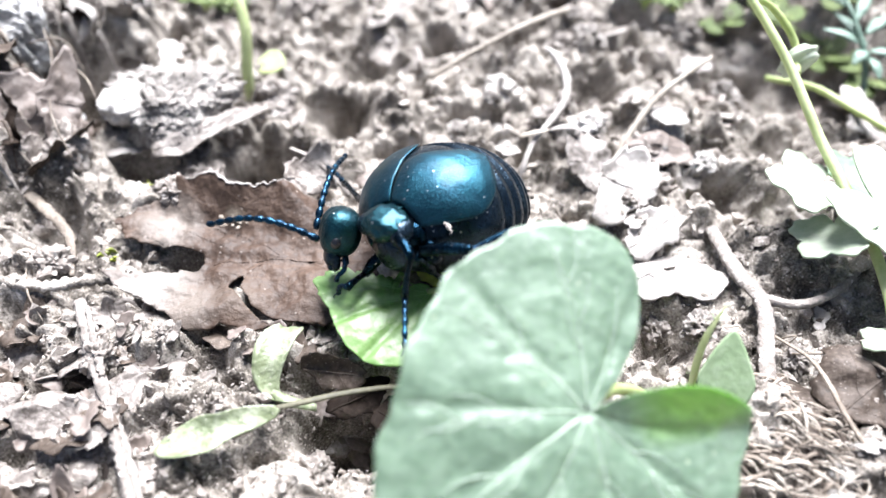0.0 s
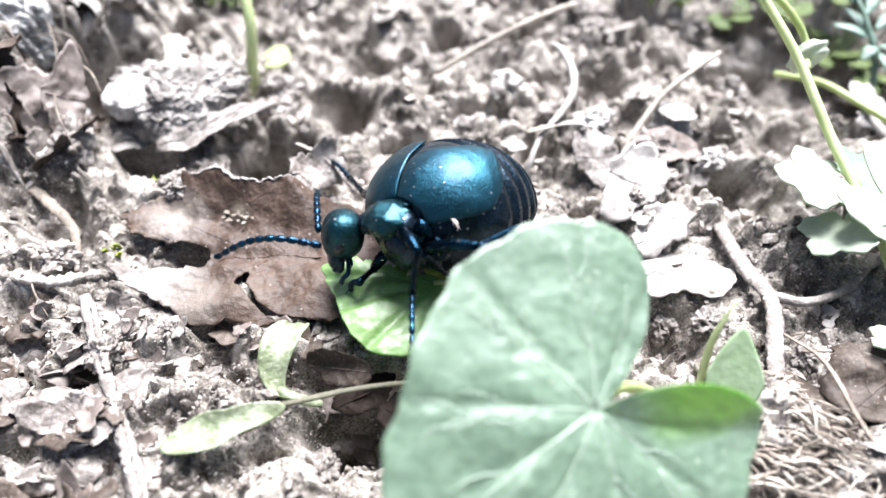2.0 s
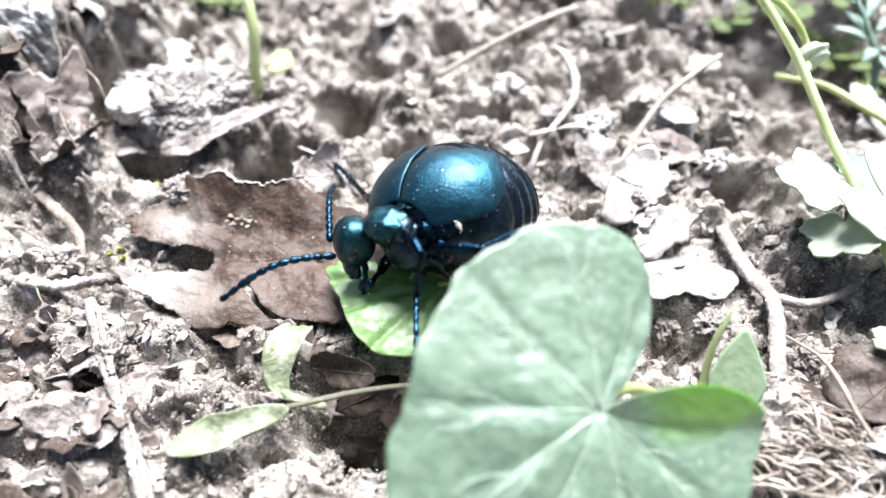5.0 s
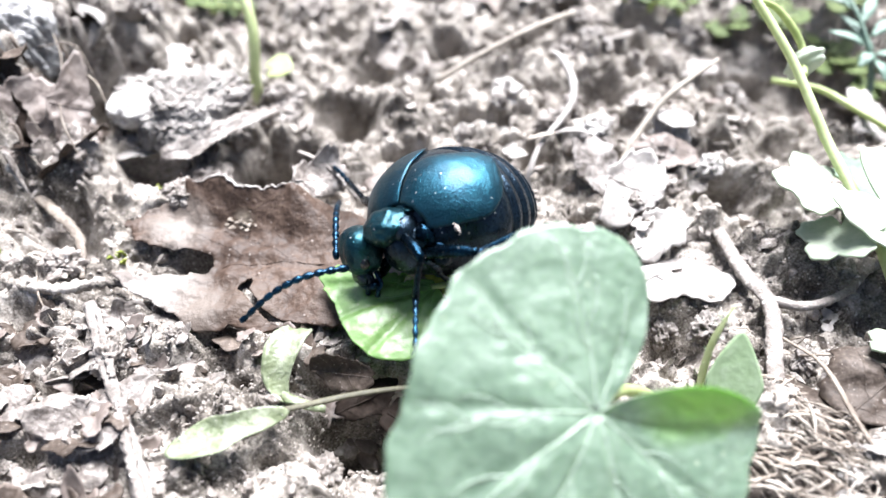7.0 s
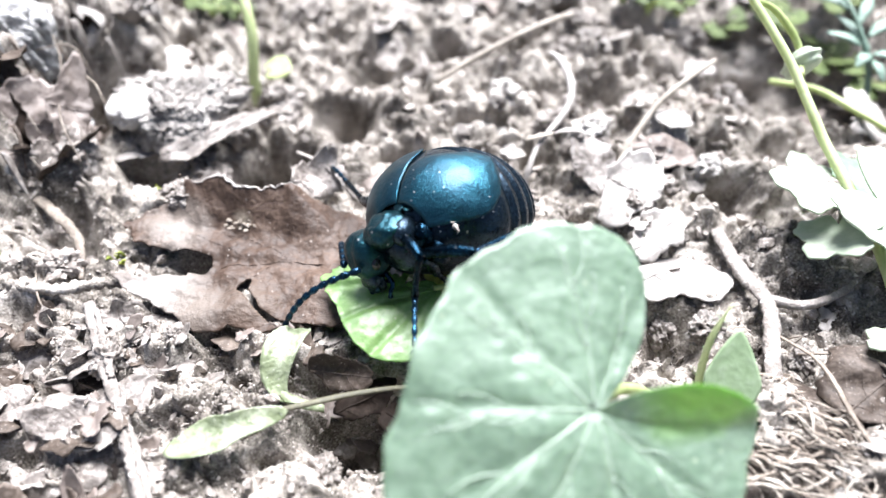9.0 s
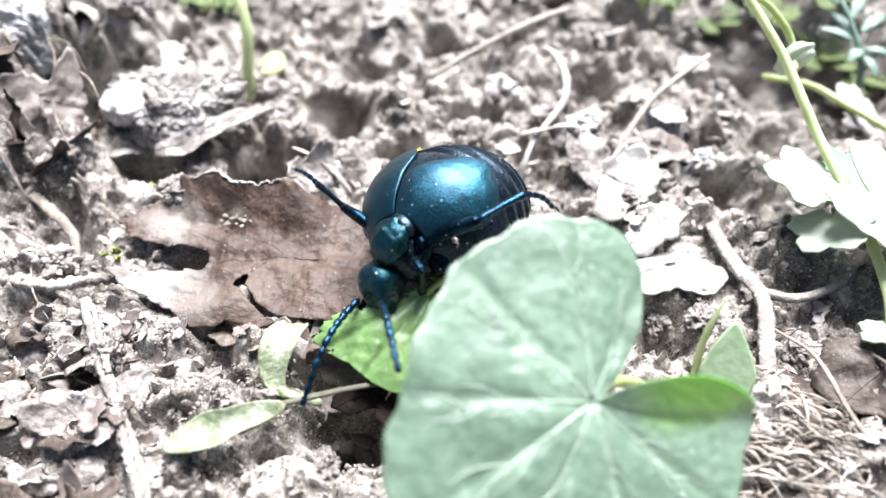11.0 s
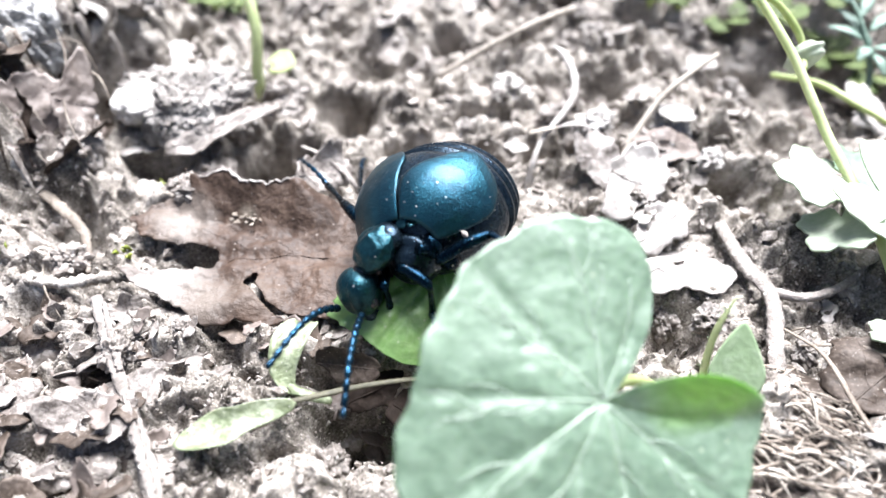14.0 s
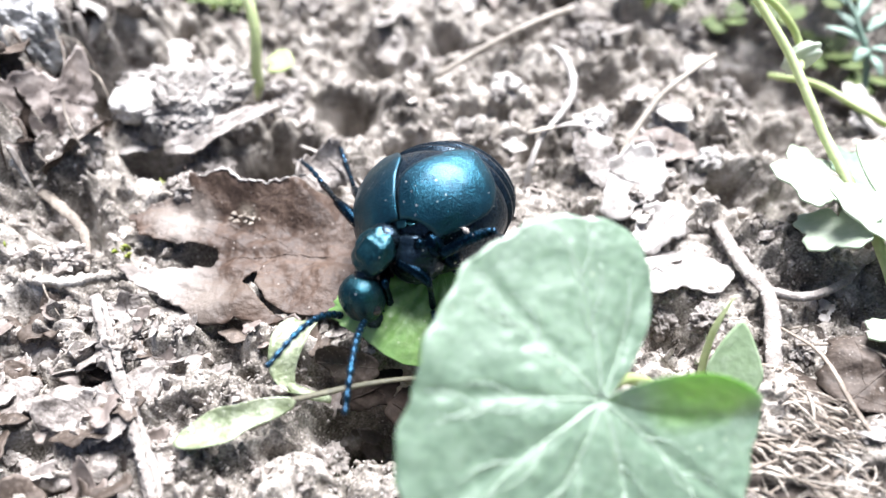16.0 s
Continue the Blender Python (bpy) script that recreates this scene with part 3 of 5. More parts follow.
def sheet(far, height, box, step, thick):
    """A thin sheet over a plan: far(x, y) below 0 is leaf; its outline is drawn back onto far = 0."""
    xs, ys = np.arange(box[0], box[1], step), np.arange(box[2], box[3], step)
    inside = [[far(x, y) for x in xs] for y in ys]
    cells_in = [(j, i) for j in range(len(ys) - 1) for i in range(len(xs) - 1) if sum(inside[j + a][i + b] < 0 for a in (0, 1) for b in (0, 1)) >= 2]
    index, top, faces, count = {}, [], [], {}
    for j, i in cells_in:
        quad = []
        for a, b in ((0, 0), (0, 1), (1, 1), (1, 0)):
            key = (j + a, i + b)
            if key not in index:
                x, y = xs[i + b], ys[j + a]
                for _ in range(3 if far(x, y) > -0.4 * step else 0):
                    e = 0.02
                    d = far(x, y)
                    gx, gy = (far(x + e, y) - d) / e, (far(x, y + e) - d) / e
                    m = max(0.05, gx * gx + gy * gy)
                    x, y = x - max(-step, min(step, d * gx / m)), y - max(-step, min(step, d * gy / m))
                index[key] = len(top)
                top.append((x, y, height(x, y)))
            quad.append(index[key])
        faces.append(tuple(quad))
    n, sides = len(top), {}
    for q in faces:
        for a, b in zip(q, q[1:] + q[:1]):
            sides[(a, b)] = True
    rim = [(a, b) for a, b in sides if (b, a) not in sides]
    faces = faces + [tuple(n + k for k in q[::-1]) for q in faces] + [(b, a, n + a, n + b) for a, b in rim]
    return Geo().add(top + [(x, y, z - thick) for x, y, z in top], faces)


def build_broad_leaf():
    """The withered leaf on which the beetle stands: two lobes, a bay between them, a crack and a rim that stands up."""
    ox, oy = -22.5, -1.5

    def oval(x, y, cx, cy, rx, ry, p=2.0):
        return ((abs((x - cx) / rx) ** p + abs((y - cy) / ry) ** p) ** (1 / p) - 1) * min(rx, ry)

    def bar(x, y, ax, ay, ra, bx, by, rb):
        t = max(0, min(1, ((x - ax) * (bx - ax) + (y - ay) * (by - ay)) / ((bx - ax) ** 2 + (by - ay) ** 2)))
        return math.hypot(x - ax - t * (bx - ax), y - ay - t * (by - ay)) - ra - t * (rb - ra)

    def rim(x):     # the upturned edge runs nearly straight, in shallow scallops
        return 7.7 - 0.25 * (x + 32) + 0.35 * math.sin(x * 0.9 + 0.6) - 0.03 * max(0, x + 21) ** 2

    def far(u, v):
        x, y = u + ox, v + oy
        tear = 0.5 * noise.noise(Vector((x * 0.45, y * 0.45, 3))) + 0.3 * noise.noise(Vector((x * 1.3, y * 1.3, 5))) + 0.12 * noise.noise(Vector((x * 4, y * 4, 7)))
        d = min(oval(x, y, -18.4, -3.2, 11.2, 8.8, 2.6), oval(x, y, -31, 2.2, 6.8, 3.5), max(y - rim(x), -32.4 - x + 0.42 * (7.7 - y) + 1.5 * noise.noise(Vector((x * 0.6, y * 0.6, 11))), x + 13, -2 - y), bar(x, y, -37.8, -5.4, 0.3, -26.0, -8.6, 3.7)) + tear
        bay = min(oval(x, y, -30.6, -3.0, 3.7, 1.9), bar(x, y, -32, -2.9, 1.3, -37, -1.6, 0.9)) + 0.6 * tear
        crack = min(bar(x, y, -22.7, -6.9, 0.75, -22.2, -5.6, 0.2), bar(x, y, -22.6, -7.2, 0.42, -20.8, -9.6, 0.3), bar(x, y, -20.8, -9.6, 0.3, -18.2, -11.4, 0.42), bar(x, y, -18.2, -11.4, 0.42, -13, -12.2, 0.5)) + 0.2 * tear
        return max(d, -bay, -crack)

    def height(u, v):
        x, y = u + ox, v + oy
        up = min(1.15, max(0.0, 1 - (rim(x) - y) / 4.6))
        z = 1.7 + 3.7 * min(1, max(0, (-13.5 - x) / 5)) * up ** 1.2 + 0.9 * noise.noise(Vector((x * 0.2, y * 0.24, 1))) + 0.34 * noise.noise(Vector((x * 0.7, y * 0.7, 2))) + 0.12 * noise.noise(Vector((x * 2.5, y * 2.5, 4)))
        z -= 0.35 * math.exp(-((y + 3.0 + 0.12 * (x + 22)) / 0.7) ** 2)
        return z - 0.05 * max(0, -8 - y) ** 2 + 0.5 * max(0, -33 - x) * 0.4

    leaf = thing("dead_leaf", (ox, oy, 0), "broad withered brown leaf with torn lobes and upturned rim", "dead leaf")
    g = sheet(far, height, (-17, 16.5, -13, 12.5), 0.24, 0.2)
    part("leaf_blade", g.moved(turn((ox, oy, 0))), BROAD_LEAF, leaf)
    edge_line = []
    for u in np.linspace(-8.2, 4.5, 60):
        v = 11.5
        while v > 0 and far(u, v) > 0:
            v -= 0.06
        edge_line.append(Vector((u + ox, v + oy, height(u, v) - 0.05)))
    part("frayed_rim", tube(edge_line, (0.08, 0.16, 0.22, 0.14, 0.2, 0.06), 7, 0.6, 0.5), WHITE_LEAF, leaf, "bleached frayed rim of the leaf")
    for k, (x0, y0, a, L) in enumerate([(9, -1.6, 178, 22), (4, -1.2, 140, 8), (-1, -0.8, 145, 8), (3, -1.6, 218, 9), (-3, -1.0, 222, 8), (-7, -0.6, 150, 6)]):
        line = []
        for q in np.linspace(0, 1, 24):
            u, v = x0 + q * L * math.cos(radians(a + 8 * q)), y0 + q * L * math.sin(radians(a + 8 * q))
            if far(u, v) < -0.3:
                line.append(Vector((u + ox, v + oy, height(u, v) + 0.02)))
            elif line:
                break
        if len(line) > 4:
            part("midrib" if k == 0 else "rib", tube(line, (0.12, 0.05) if k == 0 else (0.055, 0.03), 6, 0.5), BROAD_LEAF, leaf)


def build_litter():
    build_broad_leaf()
    flake("dead_leaf", (-16.2, 9.6, 3.0), 3.4, 3.0, 30, (26, 12), 21, GREY_LEAF, "upright curled flap of brown dead leaf behind the beetle", "dead leaf", ribs=6, curl=1.4, wave=0.5, rings=10)
    flake("dead_leaf", (25.6, -4.4, 0.8), 6.2, 4.2, 10, (-8, 4), 29, WHITE_LEAF, "bleached pale dead leaf lying on the soil", "dead leaf", ribs=6, curl=-0.7, wave=0.5, rings=12, spokes=90, jag=0.025, lobes=0.16)
    flake("dead_leaf", (22.0, 7.2, 3.6), 3.4, 5.6, -18, (14, 22), 31, WHITE_LEAF, "bleached crumpled dead leaf leaning on the soil", "dead leaf", ribs=6, curl=0.9, wave=0.35, rings=12)
    flake("dead_leaf", (-11, -17.2, 0.4), 4.0, 1.7, -12, (35, 0), 37, UMBER, "small dark brown curled shred of leaf on the soil", "dead leaf", ribs=4, curl=1.0, wave=0.4)
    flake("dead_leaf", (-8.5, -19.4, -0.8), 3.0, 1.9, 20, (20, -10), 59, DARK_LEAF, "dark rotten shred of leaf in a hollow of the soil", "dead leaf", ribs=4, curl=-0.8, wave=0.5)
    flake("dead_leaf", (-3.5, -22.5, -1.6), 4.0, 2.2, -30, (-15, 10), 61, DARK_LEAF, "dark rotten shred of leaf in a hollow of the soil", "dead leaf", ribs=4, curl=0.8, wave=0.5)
    flake("dead_leaf", (42.5, -19.5, 3.0), 6, 4.6, 30, (14, -10), 41, UMBER, "dull dark brown rounded dead leaf on the soil", "dead leaf", ribs=6, curl=-1.2, wave=0.6, rings=12)
    flake("yellowed_leaf", (-0.8, -5.2, 2.0), 2.6, 1.7, -25, (18, 14), 133, YELLOWED, "small curled yellow-green leaf under the beetle", "leaf", ribs=4, curl=0.9, wave=0.3, rings=10, jag=0.04)
    pebble = ball((-5.4, -4.6, 1.6), (1.9, 1.3, 1.0), 28, 18, lambda p: p * (1 + 0.16 * noise.noise(p * 1.8)))
    tagged(solid("pebble", pebble, CHALK, (-5.4, -4.6, 1.0)), "smooth pale beige pebble under the beetle", "pebble")
    crust = thing("earth_crust", (-24.3, 2.6, 2.4), "crumbly crust of earth stuck on the dead leaf", "soil crust")
    rng = random.Random(117)
    for k in range(46):
        q, w = rng.uniform(0, 6.28), rng.random() ** 0.7
        p = Vector((-24.3 + 2.3 * w * math.cos(q), 2.6 + 1.5 * w * math.sin(q), 2.35 + rng.uniform(-0.2, 0.35) * (1 - w)))
        r = rng.uniform(0.1, 0.3)
        part("crumb", ball(p, (r, r * 0.85, r * 0.5), 11, 8, lambda c: c * (1 + 0.35 * noise.noise(c * 2 + Vector((k, 0, 0))))), CRUST, crust, flat=True)
    rng = random.Random(91)
    for k in range(42):         # curled dark leaves on the steep bank
        x, y = rng.uniform(-62, -46), rng.uniform(9, 44)
        r = rng.uniform(1.4, 3.6)
        mat = rng.choice((UMBER, GREY_LEAF, DARK_LEAF, BROWN_LEAF, GREY_LEAF))
        flake("bank_leaf", (x, y, soil_at(x, y) + 0.6), r * rng.uniform(1.0, 1.6), r * rng.uniform(0.6, 1), rng.uniform(0, 360), (rng.uniform(15, 55), rng.uniform(15, 50)), 500 + k, mat,
              {UMBER: "dark brown curled leaf clinging to the bank", DARK_LEAF: "blackish rotten leaf clinging to the bank", BROWN_LEAF: "brown curled leaf clinging to the bank", GREY_LEAF: "grey dusty leaf clinging to the bank"}[mat], "dead leaf", curl=rng.uniform(-1.2, 1.2), wave=0.6, thick=0.12, group="leaves on the bank", rings=8, spokes=60, jag=0.07, lobes=0.28)
    rng = random.Random(43)
    for k in range(30):         # layered flakes pressed into the soil
        x, y = rng.uniform(-48, -30), rng.uniform(-34, -9)
        r = rng.uniform(1.5, 3.6)
        mat = rng.choice((GREY_LEAF, GREY_LEAF, BROWN_LEAF, UMBER))
        flake("leaf_flake", (x, y, soil_at(x, y) + rng.uniform(0.2, 0.9)), r * rng.uniform(1.1, 1.8), r * rng.uniform(0.5, 0.8), rng.gauss(14, 22), (rng.uniform(-24, 16), rng.uniform(-16, 20)), 400 + k, mat,
              "dark brown flake of rotten leaf in the soil" if mat == UMBER else "weathered flake of dead leaf pressed into the soil", "dead leaf", curl=rng.uniform(-0.9, 0.9), wave=rng.uniform(0.5, 0.9), thick=0.12, group="leaf flakes in the soil", rings=9, spokes=72, jag=0.07, lobes=0.28)
    flake("dead_leaf", (18.5, 12.5, 2.6), 3.0, 4.6, 12, (12, 10), 83, GREY_LEAF, "bleached crumpled dead leaf behind the beetle", "dead leaf", ribs=4, curl=0.8, wave=0.5, rings=10)
    flake("dead_leaf", (24.5, 1.2, 1.8), 3.6, 2.8, 30, (8, -14), 89, WHITE_LEAF, "bleached shred of dead leaf on the soil", "dead leaf", ribs=4, curl=0.6, wave=0.5, rings=10)
    flake("dead_leaf", (28.5, 15.0, 3.2), 3.8, 3.2, 0, (20, 10), 97, BROWN_LEAF, "brown rounded scrap of dead leaf behind the beetle", "dead leaf", ribs=4, curl=-1.6, wave=0.5, rings=10)
    flake("dead_leaf", (30.0, 20.5, 4.2), 2.8, 2.2, 20, (12, 6), 101, WHITE_LEAF, "pale pinkish scrap of dead leaf on the soil", "dead leaf", ribs=4, curl=-0.8, wave=0.3, rings=10)
    flake("dead_leaf", (-53.5, 14.5, 8.0), 4.2, 6.5, 20, (38, 30), 67, BROWN_LEAF, "dusty brown dead leaf hanging from the bank of earth", "dead leaf", ribs=4, curl=0.9, wave=0.6, rings=12)
    flake("dead_leaf", (-48.4, 18.0, 7.6), 2.4, 6.8, 24, (40, 36), 71, BROWN_LEAF, "narrow dusty brown dead leaf hanging from the bank of earth", "dead leaf", ribs=4, curl=0.7, wave=0.5, rings=12)
    flake("dead_leaf", (-56.5, 20, 9.4), 4.6, 3.6, -10, (30, 24), 73, UMBER, "dark dead leaf stuck to the bank of earth", "dead leaf", ribs=4, curl=-0.7, wave=0.5, rings=12)
    flake("dead_leaf", (-31, 17.2, 4.2), 7.0, 2.3, 26, (16, -8), 79, GREY_LEAF, "dusty grey dead leaf crusted with earth", "dead leaf", ribs=5, curl=-1.0, wave=0.6, rings=12)
    rng = random.Random(19)
    for k in range(330):
        x, y = (rng.uniform(-76, 74), rng.uniform(-34, 66)) if k < 110 else (rng.uniform(-54, -8), rng.uniform(-33, -9))
        if (x / 16) ** 2 + (y / 12) ** 2 < 1 or (abs(x + 23) < 14 and abs(y + 2) < 10):
            continue
        if ((x + 20) / 9) ** 2 + ((y + 22.5) / 7) ** 2 < 1 or (-26 < x < -4 and -36 < y < -23):
            continue
        r = rng.uniform(0.8, 2.4) * (1 if y < 10 else 1.5) * (1 if k < 110 else 0.75)
        mat = rng.choice((GREY_LEAF, GREY_LEAF, BROWN_LEAF, WHITE_LEAF) if y > -8 or x > 0 else (GREY_LEAF, GREY_LEAF, UMBER, BROWN_LEAF))
        words = {GREY_LEAF: "grey papery scrap of dead leaf on the soil", BROWN_LEAF: "brown papery scrap of dead leaf on the soil", UMBER: "dark brown scrap of dead leaf on the soil", WHITE_LEAF: "bleached papery scrap of dead leaf on the soil"}[mat]
        flake("leaf_scrap", (x, y, soil_at(x, y) + 0.45), r * rng.uniform(1, 1.7), r * 0.8, rng.uniform(0, 360), (rng.uniform(-28, 28), rng.uniform(-28, 28)), 100 + k, mat, words, "leaf scrap",
              curl=rng.uniform(-0.6, 0.6), wave=0.3, group="leaf scraps on the soil", rings=5, spokes=44, thick=0.1, jag=0.13, lobes=0.24)


def strand(name, points, radii, mat, label, category, group="", n=7, flatten=1.0, rough=0.12, k=7):
    return tagged(solid(name, tube(curve(points, k), radii, n, flatten, rough), mat, points[0]), label, category, group)


def build_strands():
    strand("grey_root", [(-39.5, -8.5, 1.2), (-36.5, -14, 1.2), (-35, -17, 0.8), (-31.5, -23, 0.9), (-28, -29.5, 0.7), (-26, -35, 0.3)], (0.6, 0.85, 0.6, 0.9, 0.7), ROOT, "flaking pale grey root lying across the soil", "root", n=13, rough=0.26, flatten=0.35, k=16)
    strand("grey_root", [(-38.2, -9.5, 1.5), (-35.6, -14.8, 1.4), (-34, -18, 1.1)], (0.2, 0.45, 0.3), ROOT, "splintered strip of grey root on the soil", "root", n=9, rough=0.5, flatten=0.35, k=14)
    strand("grey_root", [(-32.6, -21, 1.5), (-30, -26, 1.3), (-27.4, -31, 1.0), (-26.6, -34, 0.6)], (0.2, 0.5, 0.4, 0.2), ROOT, "splintered strip of grey root on the soil", "root", n=9, rough=0.5, flatten=0.35, k=14)
    strand("grey_root", [(-52, 8.5, 1.5), (-47, 4, 2.2), (-43.5, 0.5, 1.6), (-41.5, -5, 1.0)], (0.7, 0.65, 0.3), TOW, "short weathered brown root stub on the soil", "root", n=11, rough=0.3, flatten=0.4, k=14)
    strand("grey_root", [(-50, -5.5, 1.2), (-44, -7, 1.6), (-39, -6, 1.5), (-36, -5.5, 1.0)], (0.6, 0.7, 0.5), SOIL, "crooked earth-crusted root on the soil", "root", rough=0.45, k=12)
    strand("grey_root", [(32, 3, 0.5), (33, -4, 1.0), (34.5, -9, 1.2), (33, -16, 0.8), (31, -24, 0.2)], (0.8, 1.0, 0.9, 0.8), ROOT, "pale grey root running across the soil", "root", n=13, rough=0.16, flatten=0.6, k=16)
    strand("grey_root", [(34.5, -8, 1.0), (38, -9.5, 1.6), (43, -7.5, 1.4), (47, -4, 0.8)], (0.6, 0.5, 0.35), ROOT, "thin forked root on the soil", "root")
    strand("dry_stalk", [(22.5, 15, 0.5), (25, 18.5, 3.0), (29, 22.5, 5.8), (36, 27, 8.5)], (0.45, 0.5, 0.4, 0.3), STRAW, "arched dry grey stalk standing out of the soil", "stalk")
    strand("dry_stalk", [(-2, 33, 1.0), (6, 37.5, 3.5), (14, 42, 5.0), (19.5, 47, 4.0)], (0.4, 0.45, 0.5), STRAW, "arched dry grey stalk standing out of the soil", "stalk")
    stalk = thing("curled_stalk", (10.2, 11.7, 0.5), "bleached curling dry stalk with shrivelled leaflets behind the beetle", "stalk")
    part("stem", tube(curve([(9.6, 10.0, 0.2), (10.2, 11.7, 2.8), (11.5, 14.6, 4.2), (13.8, 17.4, 5.2), (15.8, 20.5, 6.0), (16.4, 24.1, 7.0), (15.3, 27.8, 8.0), (13.9, 29.1, 8.5)], 7), (0.5, 0.4, 0.3, 0.45, 0.5, 0.6, 0.65, 0.2), 8, 0.6, 0.15), WHITE_LEAF, stalk)
    part("leaflet", tube(curve([(13.4, 15.9, 4.9), (15.1, 15.7, 5.6), (17.1, 15.9, 5.2), (17.1, 15.3, 4.6), (15.6, 15.7, 4.4)], 6), (0.15, 0.5, 0.55, 0.4, 0.2), 8, 0.3, 0.1), WHITE_LEAF, stalk)
    part("leaflet", tube(curve([(13.5, 15.9, 5.0), (11.8, 15.2, 5.2), (10.3, 15.3, 4.6), (9.8, 15.8, 4.2)], 6), (0.15, 0.45, 0.4, 0.1), 8, 0.3, 0.1), STRAW, stalk)
    part("leaflet", tube(curve([(10.3, 12.2, 3.0), (9.9, 11.3, 2.2), (10.5, 10.6, 1.8), (10.9, 11.2, 2.3)], 5), (0.3, 0.5, 0.4, 0.2), 8, 0.4, 0.1), STRAW, stalk)
    strand("twig", [(-59, 41.5, 9), (-55, 39.5, 9.6), (-50.5, 37.2, 9.2), (-50.7, 35.2, 8.2), (-51.4, 33.6, 6.6)], (0.7, 0.9, 1.0, 0.9, 0.5), WHITE_LEAF, "pale broken twig on the soil", "twig", flatten=0.6)
    strand("twig", [(-19.5, 14.5, 3.2), (-16.5, 12.2, 3.6), (-13.5, 9.5, 3.0), (-11.5, 7.5, 1.5)], (0.2, 0.33, 0.4, 0.3), ROOT, "thin grey twig beside the dead leaf", "twig", flatten=0.5, rough=0.3)
    for pts in ([(-48.5, 24, 9), (-45.2, 20.5, 9.5), (-43.6, 18, 8.2)], [(-51, 22, 8), (-47.6, 14, 8.5), (-44.3, 9, 6.0)], [(-57, 15, 8), (-53, 15.6, 9), (-50.6, 13.5, 6.8)], [(-47, -3.5, 1.6), (-45, -8, 1.8), (-42.5, -11.2, 1.0)], [(-55, 26, 11), (-50, 27, 11), (-47, 24, 8)],
                [(-53, 29, 11.5), (-50.5, 24, 10.5), (-49.5, 18, 8.5)], [(-56, 9, 6), (-52, 10.5, 6.5), (-49, 8.5, 5)]):
        strand("rootlet", pts, (0.07, 0.13, 0.06), TOW, "thin brown rootlet hanging from the bank of earth", "rootlet", "rootlets in the bank", n=6)
    rng = random.Random(77)
    for k in range(90):
        x, y = rng.uniform(-74, 72), rng.uniform(-34, 64)
        if (x / 17) ** 2 + (y / 13) ** 2 < 1 or (abs(x + 24) < 14 and abs(y + 3) < 8):
            continue
        a, s = rng.uniform(0, 6.28), rng.uniform(1.5, 5.5)
        pts = []
        for i in range(4):
            px, py = x + s * i / 3 * math.cos(a) + rng.uniform(-0.6, 0.6), y + s * i / 3 * math.sin(a) + rng.uniform(-0.6, 0.6)
            pts.append((px, py, soil_at(px, py) + 0.25 + (0.5 if i in (1, 2) else 0)))
        strand("fibre", pts, (0.05, rng.uniform(0.07, 0.2), 0.04), rng.choice((STRAW, ROOT, TOW)), "thin dry plant fibre lying on the soil", "fibre", "fibres on the soil", n=5, k=4)


def build_straw_tuft():
    """The frayed bundle of dry stems beside the big leaf."""
    rng = random.Random(31)
    tuft = thing("straw_tuft", (34, -25, 0), "frayed bundle of pale dry grass stems on the soil", "dry grass")
    # added dark mound: its colour stands in for shade between the stems
    mound = ball((32.5, -26.5, -0.6), (7.5, 9.5, 2.0), 40, 24, lambda p: p * (1 + 0.12 * noise.fractal(p * 2.5, 0.8, 2.1, 4)))
    part("root_mat", mound, UMBER, tuft, "dark matted root ball")
    for k in range(290):
        x0, y0 = rng.uniform(26.5, 37.5), rng.uniform(-33, -18.5)
        if y0 > -22 and x0 > 34:
            continue
        s, a = rng.uniform(1.6, 5.0), radians(rng.gauss(-24, 20) if rng.random() < 0.85 else rng.uniform(0, 180))
        z0 = 1.6 * max(0, 1 - ((x0 - 32.5) / 8) ** 2 - ((y0 + 26.5) / 10) ** 2) ** 0.5 + rng.uniform(0.1, 1.4)
        bow = rng.uniform(-0.5, 0.5)
        pts = [(x0 - s / 2 * math.cos(a), y0 - s / 2 * math.sin(a), z0 - rng.uniform(0, 0.7)), (x0 - bow * math.sin(a), y0 + bow * math.cos(a), z0 + 0.25), (x0 + s / 2 * math.cos(a), y0 + s / 2 * math.sin(a), z0 + rng.uniform(-1.0, 0.5))]
        part("stem", tube(curve(pts, 5), (0.05, rng.uniform(0.08, 0.24), 0.03), 5, 0.5, 0.3), STRAW if rng.random() < 0.4 else TOW, tuft)
    for pts in ([(36, -15, 0.5), (41, -17, 3.0), (43.2, -22, 4.2), (42, -29, 2.5), (40.5, -34, 0.8)], [(34.5, -13, 1.0), (36.5, -18, 3.0), (37.5, -25, 3.2), (41, -33, 1.4)]):
        part("stem", tube(curve(pts, 8), (0.15, 0.28, 0.12), 7, 0.7, 0.25), TOW, tuft)


